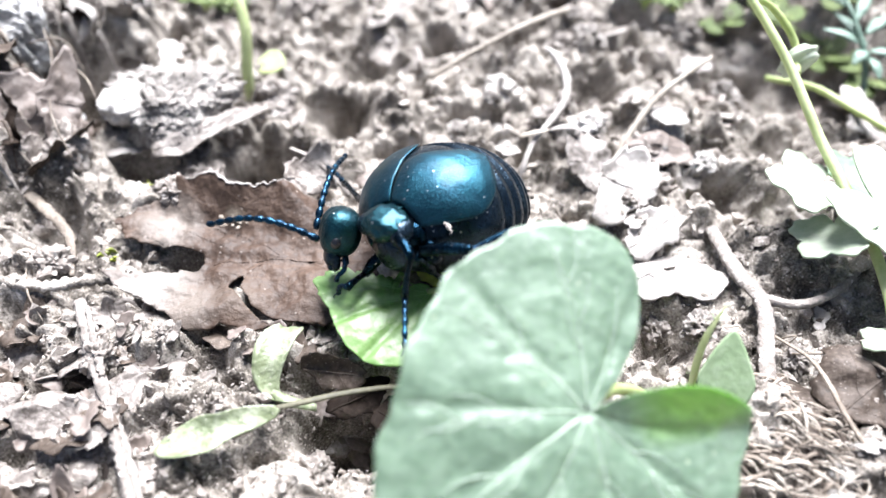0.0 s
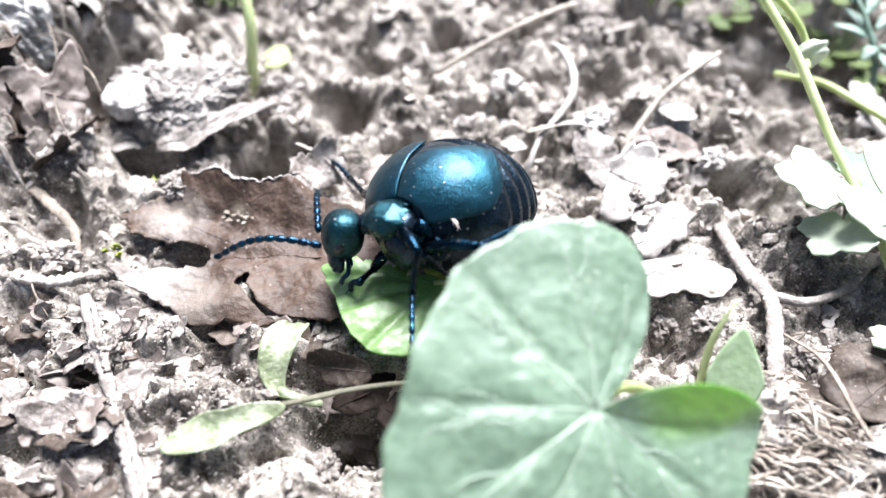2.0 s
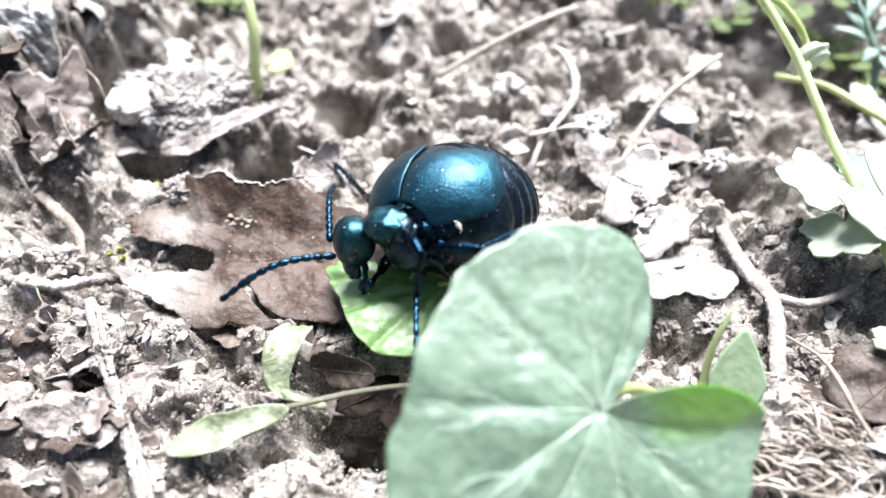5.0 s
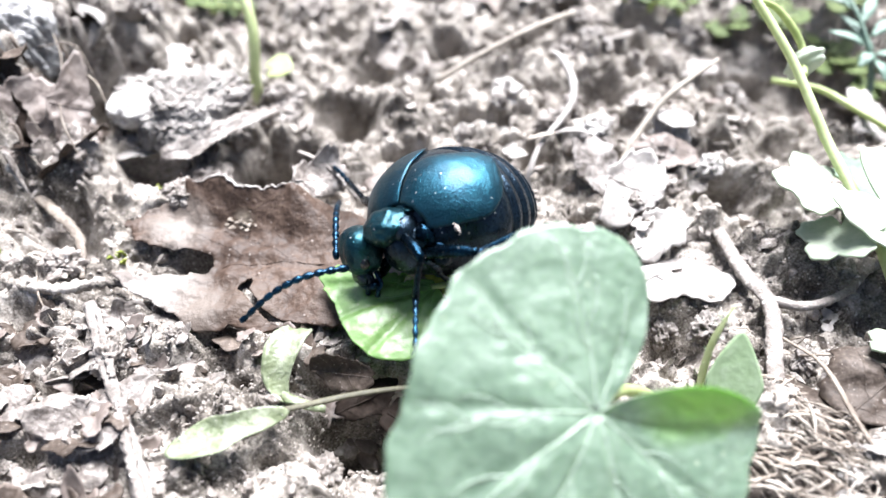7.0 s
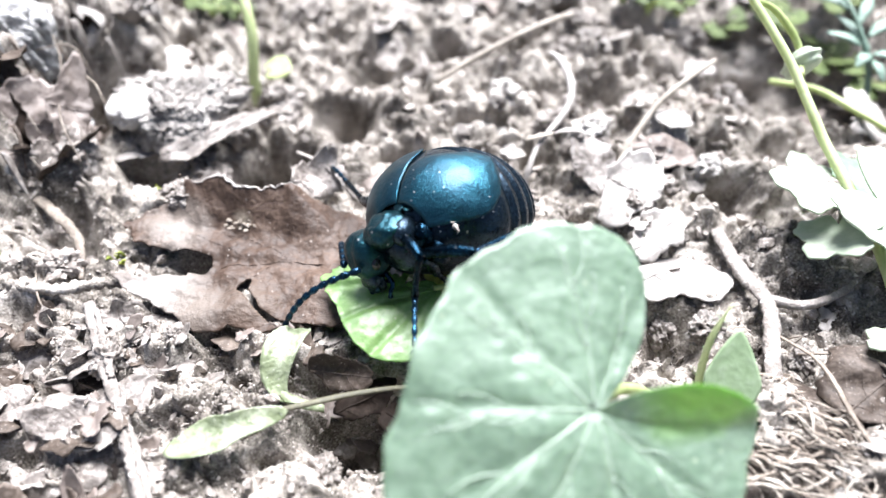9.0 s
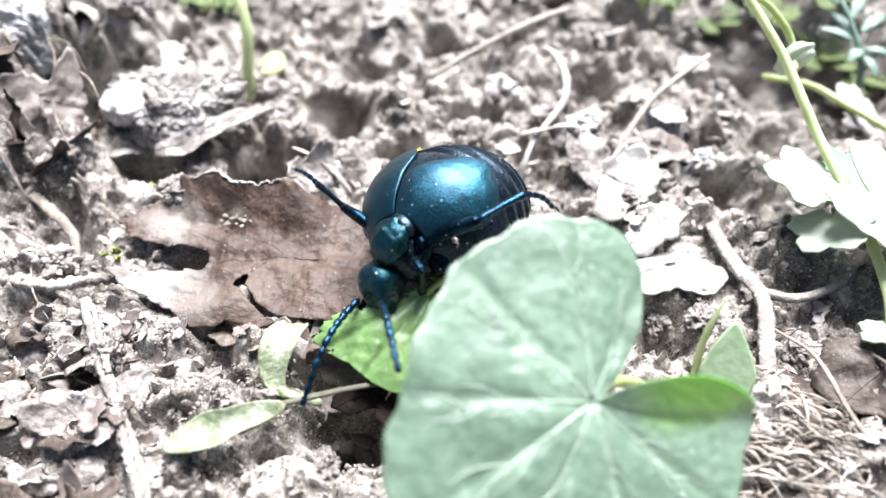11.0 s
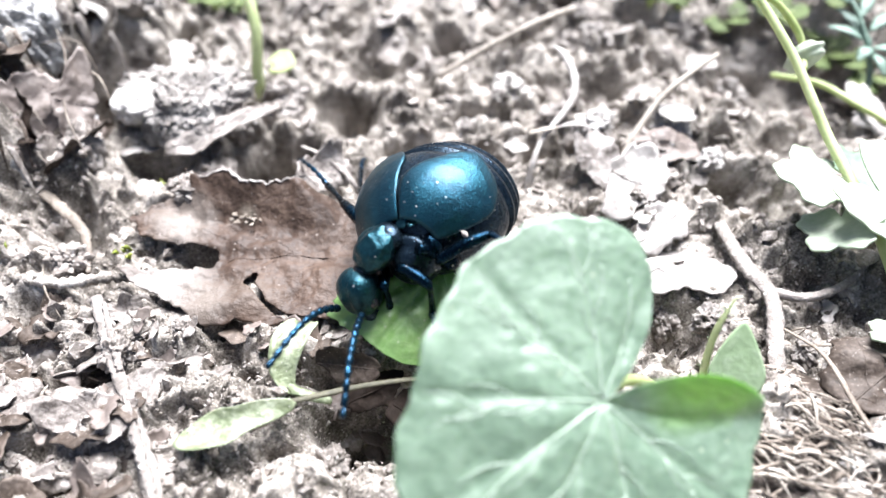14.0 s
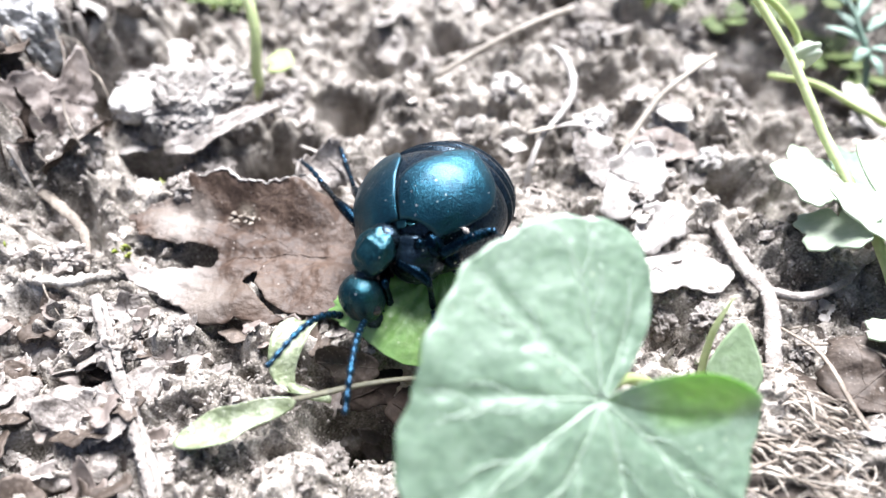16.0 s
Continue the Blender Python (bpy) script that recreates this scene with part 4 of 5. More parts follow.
def build_bank():
    """The weathered stump and crumbling bank at the edge."""
    bank = thing("weathered_stump", (-64, 24, 4), "weathered grey wood stump half sunk in the bank", "stump")
    def knobbly(p):
        r = 1 + 0.22 * noise.fractal(Vector((p.x * 2.2, p.y * 2.2, p.z * 0.9)), 1.0, 2.0, 4) + 0.09 * noise.noise(Vector((p.x * 7, p.y * 7, p.z * 2))) + 0.05 * noise.fractal(Vector((p.x * 14, p.y * 14, p.z * 5)), 0.7, 2.0, 3)
        return Vector((p.x * r, p.y * r, p.z * r))
    part("wood", ball((-63, 28, 10), (9.5, 8, 8.5), 150, 100, knobbly), BARK, bank)
    rng = random.Random(3)
    for k in range(26):
        x, y = rng.uniform(-60, -49), rng.uniform(8, 36)
        z = soil_at(x, y)
        pts = [(x, y, z + 1.2), (x + rng.uniform(0.5, 2), y - rng.uniform(0, 2), z + rng.uniform(0.8, 1.6)), (x + rng.uniform(1.5, 4), y - rng.uniform(1.5, 5), soil_at(x + 3, y - 3) + 0.6)]
        part("bark_strip", tube(curve(pts, 4), (0.1, rng.uniform(0.2, 0.7), 0.05), 7, 0.3, 0.4), rng.choice((UMBER, BARK, GREY_LEAF)), bank)


# ---------- green plants ----------
def heart_edge(a, size=1.0):
    """Half-outline of a heart-shaped leaf; angle 0 is the tip, the stalk joins at the origin."""
    d = abs(math.degrees(math.atan2(math.sin(a), math.cos(a))))
    if math.sin(a) > 0 and d > 100:     # the lobe beside the straw is longer and narrower
        return size * float(np.interp(d, [100, 112, 124, 135, 144, 150, 156, 161, 165, 170, 175, 180], [15.5, 14.5, 13.7, 14.0, 14.3, 13.5, 11.5, 9.4, 7.7, 4.8, 2.2, 0.7]))
    if math.sin(a) < 0:     # the other lobe is a little fuller towards its notch than along its side
        size *= float(np.interp(d, [0, 15, 30, 100, 124, 140], [1, 1, 0.945, 0.945, 0.97, 1]))
    return size * float(np.interp(d, [0, 14, 41, 60, 80, 105, 124, 135, 145, 153, 162, 172, 180], [17.6, 16.6, 15.3, 15.2, 15.5, 15.5, 14.7, 13.6, 11.4, 8.8, 5.6, 2.2, 0.7]))


def build_big_leaf():
    notch = Vector((10.8, -29.9, 15.0))
    right = Vector((0.965, 0.06, -0.26)).normalized()
    up = Vector((0.0, 0.84, 0.545))
    up = (up - right * up.dot(right)).normalized()
    plane = Matrix((right, up, right.cross(up))).transposed()
    axis = radians(180 + 35.6)      # the tip points down and to the side

    def height(x, y):
        r, a = math.hypot(x, y), math.degrees(math.atan2(y, x))
        z = 0.35 * math.sin(x * 0.33 + 0.6) * math.cos(y * 0.28) + 0.2 * noise.noise(Vector((x * 0.35, y * 0.35, 4))) + 0.12 * abs(noise.noise(Vector((x * 0.6, y * 0.6, 9)))) + 0.06 * noise.noise(Vector((x * 1.7, y * 1.7, 2)))
        z += 0.02 * (r - 6) ** 2 * -0.35
        for v in VEINS:       # sunk veins, puffed tissue between them
            d = min(abs((a - v + 180) % 360 - 180), 60)
            z -= 0.2 * math.exp(-(radians(d) * r / 0.55) ** 2) * min(1, r / 5)
        crease = 129 + 0.95 * r
        if a > crease:        # the lobe folds up along a bowed vein
            z += 0.6 * r * math.sin(radians(a - crease)) * min(1, (a - crease) / 6)
        return z

    VEINS = [0, 34, -34, 76, -76, 112, -118, -148]
    plant = thing("heart_leaf_plant", (20.5, -20.5, 0.5), "large fresh green heart-shaped leaf on a pale stalk", "leaf")
    frame_m = Matrix.Translation(notch) @ plane.to_4x4() @ Matrix.Rotation(axis, 4, "Z")
    round_edge = lambda a: sum(heart_edge(a + radians(k)) for k in (-9, -6, -3, 0, 3, 6, 9)) / 7 if abs(a) < 2.4 else heart_edge(a)
    edge = lambda a: round_edge(a) * (1 + 0.012 * math.sin(a * 13) + 0.008 * math.sin(a * 29 + 1))
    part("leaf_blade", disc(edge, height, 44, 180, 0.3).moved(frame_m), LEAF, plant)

    def vein(points, w):
        pts = [frame_m @ Vector((x, y, height(x, y) + 0.02)) for x, y in points]
        return tube(pts, (w * 0.55, w * 0.2), 6, 0.45)
    for v in VEINS:
        L = heart_edge(radians(v)) * 0.94
        bend = 0.2 if v > 0 else -0.2
        line = [(s * L * math.cos(radians(v) - bend * s * s), s * L * math.sin(radians(v) - bend * s * s)) for s in np.linspace(0.02, 1, 22)]
        part("vein", vein(line, 0.26 if v == 0 else 0.22), VEIN, plant)
        if abs(v) > 140:
            continue
        for s0, side in ((0.38, 1), (0.5, -1), (0.64, 1), (0.75, -1)):
            x0, y0 = line[int(s0 * 21)]
            d = radians(v + side * 42)
            branch = [(x0 + q * L * 0.3 * math.cos(d - side * 0.5 * q), y0 + q * L * 0.3 * math.sin(d - side * 0.5 * q)) for q in np.linspace(0, 1, 9)]
            branch = [p for p in branch if math.hypot(*p) < edge(math.atan2(p[1], p[0])) * 0.97]
            if len(branch) > 3:
                part("vein", vein(branch, 0.17), VEIN, plant)
    part("leaf_stalk", tube(curve([notch + Vector((0.1, 0.1, -0.35)), (12.5, -27.0, 12.2), (15, -24, 8.5), (18, -21.6, 4.0), (20.5, -20.5, 0.4), (22, -20, -1.5)], 8), (0.4, 0.5, 0.6, 0.65), 10), STEM, plant)
    # a smaller leaf and a hairy shoot of the same plant
    shoot = thing("grass_shoot", (24, -19.5, 0.5), "thin hairy green shoot standing beside the big leaf", "shoot")
    line = curve([(24.4, -20, -0.6), (24.0, -19.4, 4.0), (24.1, -18.6, 8.5), (25.2, -17.6, 12.2)], 8)
    part("blade", tube(line, (0.55, 0.75, 0.55, 0.08), 10, 0.3), SHOOT, shoot)
    rng = random.Random(8)
    for k in range(40):
        p = line[rng.randrange(4, len(line))]
        d = Vector((rng.uniform(-1, 1), rng.uniform(-1, 1), rng.uniform(0, 0.6))).normalized() * 0.8
        part("hair", tube([p, p + d], (0.035, 0.015), 3), PALE_GREEN, shoot)
    small = thing("small_leaf", (27, -21, 0.5), "small grey-green pointed leaf standing beside the big leaf", "leaf")
    def pointed(a):
        c, w = abs(math.cos(a)), abs(math.sin(a))
        return ((c / 4.8) ** 1.2 + (w / 2.7) ** 1.2) ** (-1 / 1.2) if abs(a) < 1.5708 else 1 / math.hypot(c / 3.4, w / 2.7)
    part("leaf_blade", disc(pointed, lambda x, y: 0.06 * y * y, 12, 72, 0.22).moved(turn((26.2, -21.0, 5.2)) @ Matrix.Rotation(radians(46), 4, "X") @ Matrix.Rotation(radians(80), 4, "Z")), PALE_GREEN, small)
    part("leaf_stalk", tube(curve([(26.2, -22.6, 2.6), (27.4, -21.2, 1.0), (27.0, -21, -0.8)], 4), (0.3, 0.4), 8), STEM, small)


def nibbled_edge(a):
    """Outline of the bitten leaf: a long corner, a gnawed upper edge with a bay, a bowed lower edge."""
    d = math.degrees(a) % 360
    r = float(np.interp(d, [0, 30, 50, 55, 60, 66, 94, 110, 120, 132, 141, 150, 164, 195, 233, 267, 284, 320, 360], [6.4, 6.4, 4.4, 4.2, 6.6, 4.7, 4.8, 5.8, 7.2, 8.0, 8.6, 7.0, 5.1, 4.4, 4.7, 5.6, 6.0, 6.4, 6.4]))
    gnaw = 0.22 * math.sin(d * 0.55) + 0.16 * math.sin(d * 1.1 + 1) + 0.08 * math.sin(d * 2.3)
    return r + (gnaw if 40 < d < 150 else 0.06 * math.sin(d * 0.2))


def build_nibbled_leaf():
    """The young leaf on which the beetle feeds; it is dragged about, so it is keyed."""
    leaf = thing("nibbled_leaf", (0, 0, 0), "young bright green leaf with a bitten edge under the beetle's mouth", "leaf")
    ROOT_X, ROOT_Y = 5.6, 2.4
    VEINS = [172, 196, 224, 252, 150]

    def height(x, y):
        u, v = x - ROOT_X, y - ROOT_Y
        r, a = math.hypot(u, v), math.degrees(math.atan2(v, u)) % 360
        z = 0.7 * noise.noise(Vector((x * 0.22, y * 0.22, 1))) + 0.12 * noise.noise(Vector((x * 0.9, y * 0.9, 3))) - 0.02 * (x * x + y * y)
        for q in VEINS:
            z -= 0.32 * math.exp(-(radians(min(abs(a - q), 60)) * r / 0.5) ** 2) * min(1, r / 3)
        return z
    part("leaf_blade", disc(nibbled_edge, height, 30, 200, 0.2), YOUNG, leaf)
    for q in VEINS:
        pts = []
        for s in np.linspace(0.3, 15, 34):
            x, y = ROOT_X + s * math.cos(radians(q - 0.8 * s)), ROOT_Y + s * math.sin(radians(q - 0.8 * s))
            if math.hypot(x, y) < nibbled_edge(math.atan2(y, x)) * 0.95:
                pts.append(Vector((x, y, height(x, y) - 0.02)))
        if len(pts) > 4:
            part("vein", tube(pts, (0.11, 0.03), 6, 0.6), YOUNG, leaf)
    part("leaf_stalk", tube(curve([(ROOT_X - 0.4, ROOT_Y, -0.9), (7.2, 2.6, -1.2), (9.0, 2.4, -2.2), (10.5, 2.2, -4.2)], 6), (0.32, 0.4), 8), STEM, leaf)
    return leaf


def build_seedlings():
    # curled seedling leaf and the spoon-shaped leaf on its long stalk
    curl = thing("seedling", (-16.5, -20.3, 0.3), "small pale green curled seedling leaf on the soil", "seedling")
    g = Geo()
    spine = curve([(-15.4, -13.6, 3.2), (-16.3, -15.4, 3.5), (-16.9, -17.4, 3.1), (-17.2, -19.1, 1.8), (-16.4, -20.5, 0.9), (-14.8, -20.9, 0.6)], 5)
    rows, wide, top = len(spine), 6, []
    for i, c in enumerate(spine):
        s = i / (rows - 1)
        w = float(np.interp(s, [0, 0.03, 0.12, 0.3, 0.55, 0.75, 1], [1.2, 1.5, 1.75, 1.8, 1.35, 0.75, 0.4]))
        for k in range(wide + 1):
            q = k / wide * 2 - 1
            top.append(c + Vector((q * w, 0.5 * q * w * (s - 0.2), 0.45 * w * q * q - 0.5 * q * s + (0.3 * math.sin(q * 4 + 1) * max(0, 0.2 - s) * 4))))
    n = len(top)
    faces = []
    for i in range(rows - 1):
        for k in range(wide):
            a = i * (wide + 1) + k
            quad = (a, a + 1, a + wide + 2, a + wide + 1)
            faces += [quad, tuple(n + j for j in quad[::-1])]
    ring = list(range(wide + 1)) + [i * (wide + 1) + wide for i in range(1, rows)] + [(rows - 1) * (wide + 1) + k for k in range(wide - 1, -1, -1)] + [i * (wide + 1) for i in range(rows - 2, 0, -1)]
    for a, b in zip(ring, ring[1:] + ring[:1]):
        faces.append((b, a, n + a, n + b))
    g.add(top + [p - Vector((0, 0, 0.18)) for p in top], faces)
    part("leaf_blade", g, SAGE, curl)
    part("leaf_stalk", tube(curve([(-16.9, -19.4, 0.9), (-15.9, -20.4, 1.0), (-14.4, -20.8, 0.6), (-12.6, -20.6, -0.6)], 6), (0.45, 0.6, 0.4), 8, 0.6), SAGE, curl)
    spoon = thing("spoon_leaf", (-5, -19, 0.3), "pale green spoon-shaped leaf on a long stalk lying on the soil", "leaf")
    edge = lambda a: 1 / math.hypot(math.cos(a) / 5.8, math.sin(a) / (1.55 - 0.35 * math.cos(a))) * (1 + 0.05 * math.sin(3 * a + 1) + 0.012 * math.sin(11 * a))
    part("leaf_blade", disc(edge, lambda x, y: 0.2 * x * y + 0.35 * abs(y - 0.2 * x) ** 1.3 - 0.02 * x * x + 0.2 * math.sin(x * 0.8 + 0.5 * y) + 0.12 * noise.noise(Vector((x * 0.9, y * 0.9, 6))), 14, 72, 0.2).moved(turn((-20.9, -25.0, 2.8), 14, -2, 22)), SAGE, spoon)
    part("leaf_stalk", tube(curve([(-18.2, -22.9, 2.2), (-14, -21.8, 2.2), (-9.5, -20.4, 1.8), (-5, -19.2, 1.0), (-1.5, -18.2, -0.5)], 7), (0.28, 0.36, 0.3, 0.32), 8, 0.6), OLIVE, spoon, "withered brownish stalk")


def scallop_leaf(size, seed, lobes=5, depth=0.22):
    rng = random.Random(seed)
    p = rng.uniform(0, 6)
    return lambda a: size * (0.35 + 0.65 * min(1, abs(abs(a) - math.pi) / 0.5)) * (1 - depth * abs(math.sin(a * lobes / 2 + p)) ** 3 + 0.03 * math.sin(17 * a))


def build_weeds():
    """The pale weed with the long stem, the feathery weed and the shoots behind."""
    weed = thing("tall_weed", (45, -2, 0), "pale green weed with a long bowed stem and lobed leaves", "weed")
    part("stem", tube(curve([(33.2, 24.4, 23.0), (36.5, 20.0, 19.5), (38.3, 17.3, 17.5), (40.1, 14.5, 15.2), (41.7, 10.6, 12.5), (43.2, 7.1, 10.0), (45.0, 1.5, 7.6), (45.8, -6, 6.0), (45.0, -14, 4.5), (44, -19, -0.5)], 7), (0.45, 0.52, 0.58, 0.6, 0.5), 12), SHOOT, weed)
    part("side_stem", tube(curve([(36.4, 21.2, 20.2), (38.7, 21.2, 19.0), (40.9, 19.9, 17.0), (42.2, 18.6, 15.0), (41.2, 14.4, 14.4)], 6), (0.35, 0.45, 0.4), 8), STEM, weed)
    part("bud", ball((0, 0, 0), (3.0, 1.7, 1.5), 24, 16, lambda p: p * (1 + 0.08 * math.sin(p.z * 9))).moved(turn((42.4, 17.6, 14.0), 0, 60, 110)), WEED, weed)
    flat = lambda x, y: 0.025 * (x * x + y * y) + 0.15 * math.sin(x)
    part("leaf_blade", disc(scallop_leaf(5.2, 4, 5, 0.3), flat, 12, 96, 0.22).moved(turn((41.0, 2.4, 8.0), -4, -6, 205)), WEED, weed)
    part("leaf_blade", disc(scallop_leaf(8.3, 9, 5, 0.18), flat, 12, 96, 0.22).moved(turn((48.5, -2.2, 8.4), 4, 8, -40)), WEED, weed)
    part("leaf_blade", disc(scallop_leaf(4.5, 6, 5, 0.25), flat, 12, 96, 0.22).moved(turn((42.0, -3.6, 6.6), 30, 0, 250)), WEED, weed)
    part("leaf_blade", disc(scallop_leaf(3.0, 12, 5, 0.2), flat, 10, 72, 0.22).moved(turn((44.0, -16.2, 4.6), 30, 10, 190)), WEED, weed)
    part("leaf_blade", disc(scallop_leaf(4.2, 15, 5, 0.25), flat, 10, 72, 0.22).moved(turn((49, 7.5, 4.6), 10, 10, 40)), LEAF, weed)
    back = thing("creeping_stem", (52, 28.5, 1), "green creeping stem lying on the soil", "stem")
    part("stem", tube(curve([(47.5, 33, 1.0), (52.2, 28.5, 2.6), (55.5, 23, 3.0), (60, 17, 2.6), (68, 8, 1.0)], 7), (0.4, 0.5, 0.5, 0.4), 10), STEM, back)
    left = thing("bent_shoot", (-28, 31, 0), "pale green bent shoot growing out of the soil", "shoot")
    part("stem", tube(curve([(-33, 46, 16), (-29.2, 38, 13.6), (-27.6, 33.5, 9.0), (-28.0, 31.4, 3.5), (-28.2, 30.6, -1)], 8), (0.6, 0.74, 0.78, 0.78), 12), SHOOT, left)
    part("leaf_blade", disc(scallop_leaf(2.3, 3, 3, 0.1), lambda x, y: 0.05 * y * y, 8, 40, 0.2).moved(turn((-25.4, 35.0, 2.2), 10, -12, 10)), STEM, left)
    fern = thing("feathery_weed", (60, 31, 0), "blue-green feathery weed in the dark undergrowth", "weed")
    part("stem", tube(curve([(60.6, 29, -1), (60.2, 31.5, 4), (58.6, 36, 8.5), (57, 41, 11)], 6), (0.5, 0.4, 0.25), 8), FERN, fern)
    for a, b, w in [((60.2, 33, 6.0), (57.0, 39.5, 8.0), 0.9), ((60.2, 33.5, 6.0), (54.8, 36.4, 7.0), 1.0), ((60.4, 33, 5.5), (57.6, 30.4, 5.0), 1.0), ((60.6, 32, 5.0), (60.8, 28.0, 4.2), 0.8), ((60.8, 33, 5.5), (64.5, 31.6, 5.0), 1.0),
                    ((60.4, 35, 7.0), (64.6, 38.0, 8.0), 1.0), ((59.4, 37, 8.0), (62.5, 42.0, 9.5), 0.9), ((58.6, 39, 9.0), (55.2, 42.5, 9.0), 0.9)]:
        a, b = Vector(a), Vector(b)
        part("leaflet", tube(curve([a, a * 0.5 + b * 0.5 + Vector((0, 0, 0.5)), b], 6), (0.3, w, w * 0.9, 0.2), 10, 0.3), FERN, fern)
    # low greenery along the far edge
    for k, (x, y, s) in enumerate([(33, 52, 1.7), (29, 54, 1.4), (38, 52, 1.6), (63, 49, 3.0), (70, 44, 3.4), (56, 54, 2.8), (-39, 52.5, 2.4), (-36, 55, 2.0), (47, 55, 2.6), (66, 55, 3.0)]):
        w = thing("weed_tuft", (x, y, soil_at(x, y)), "small green weed tuft at the dark edge", "weed", "weed tufts")
        z0 = soil_at(x, y)
        for j in range(5):
            a = j * 1.26 + k
            e = Vector((x + s * math.cos(a), y + s * math.sin(a), z0 + 1.6 + 0.4 * j))
            part("stem", tube(curve([(x, y, z0 - 0.5), (x + 0.4 * s * math.cos(a), y + 0.4 * s * math.sin(a), z0 + 1.6), e], 4), (0.25, 0.18), 6), STEM, w)
            part("leaf_blade", disc(scallop_leaf(s * 0.8, k * 7 + j, 3, 0.15), flat, 5, 30, 0.2).moved(turn(e, 15 * math.sin(a), -15 * math.cos(a), math.degrees(a))), MOSS, w)
    # moss shoots by the grey lump
    for k, (x, y) in enumerate([(-38.8, 11.8), (-37.5, 9.6), (-36.4, 8.2), (-52, -2.5), (-39.5, 14.5), (-38.6, -1.4)]):
        z0 = soil_at(x, y)
        t = thing("moss_tuft", (x, y, z0), "tiny yellow-green moss tuft on the soil", "moss", "moss tufts")
        rr = random.Random(k)
        for j in range(6):
            a, l = rr.uniform(0, 6.28), rr.uniform(0.6, 1.5)
            p = Vector((x + rr.uniform(-0.8, 0.8), y + rr.uniform(-0.8, 0.8), z0 - 0.2))
            part("shoot", tube(curve([p, p + Vector((0.25 * l * math.cos(a), 0.25 * l * math.sin(a), 0.7 * l)), p + Vector((0.7 * l * math.cos(a), 0.7 * l * math.sin(a), l))], 3), (0.16, 0.24, 0.05), 5), SPROUT, t)
    g = disc(lambda a: 0.95 * (1 + 0.2 * math.sin(4 * a)), lambda x, y: 0.2 * (x * x + y * y), 6, 32, 0.25).moved(turn((-3.0, 15.2, 0.9), 30, 0, 0))
    tagged(solid("yellow_petal", g, YELLOW, (-3.0, 15.2, 0.9)), "small yellow fallen petal behind the beetle", "petal")


# ---------- the beetle: x forward, y to its left, z up, origin in the abdomen's middle ----------
AX, AY, AZ, FULL = 8.8, 8.6, 7.9, 0.88


def hull(x, phi, off=0.0):
    """A place on the swollen abdomen: x along it from -1 to 1, phi degrees from the back's midline towards its left."""
    ring = max(0.0, 1 - x * x) ** (0.5 * FULL) * (1 + 0.05 * x)
    p = Vector((AX * x * (1 if x > 0 else 1.14), AY * ring * math.sin(radians(phi)), AZ * ring * math.cos(radians(phi)) * (1.0 if math.cos(radians(phi)) > 0 else 0.72)))
    n = Vector((x / AX, p.y / AY ** 2, p.z / AZ ** 2)).normalized()
    return p + n * off


def shell(fn, n, m, thick):
    """A curved solid plate. fn(u, v, off)."""
    top = [fn(i / n, k / m, 0.0) for i in range(n + 1) for k in range(m + 1)]
    low = [fn(i / n, k / m, -thick) for i in range(n + 1) for k in range(m + 1)]
    c, faces = len(top), []
    for i in range(n):
        for k in range(m):
            a = i * (m + 1) + k
            q = (a, a + 1, a + m + 2, a + m + 1)
            faces += [q, tuple(c + j for j in q[::-1])]
    ring = list(range(m + 1)) + [i * (m + 1) + m for i in range(1, n + 1)] + [n * (m + 1) + k for k in range(m - 1, -1, -1)] + [i * (m + 1) for i in range(n - 1, 0, -1)]
    faces += [(b, a, c + a, c + b) for a, b in zip(ring, ring[1:] + ring[:1])]
    return Geo().add(top + low, faces)


def beads(count, length, r0, r1, sag, neck=0.55):
    """A jointed feeler or foot along x: a string of tapered beads that bows over."""
    pts, radii = [], []
    for k in range(count):
        for q, w in ((0.04, neck), (0.3, 0.9), (0.62, 1.0), (0.9, 0.8)):
            s = (k + q) / count
            pts.append((length * s, 0, sag * math.sin(math.pi * min(1, s * 1.05)) - 0.35 * sag * s * s))
            radii.append((r0 + (r1 - r0) * s) * w)
    return tube(pts, radii, 9)


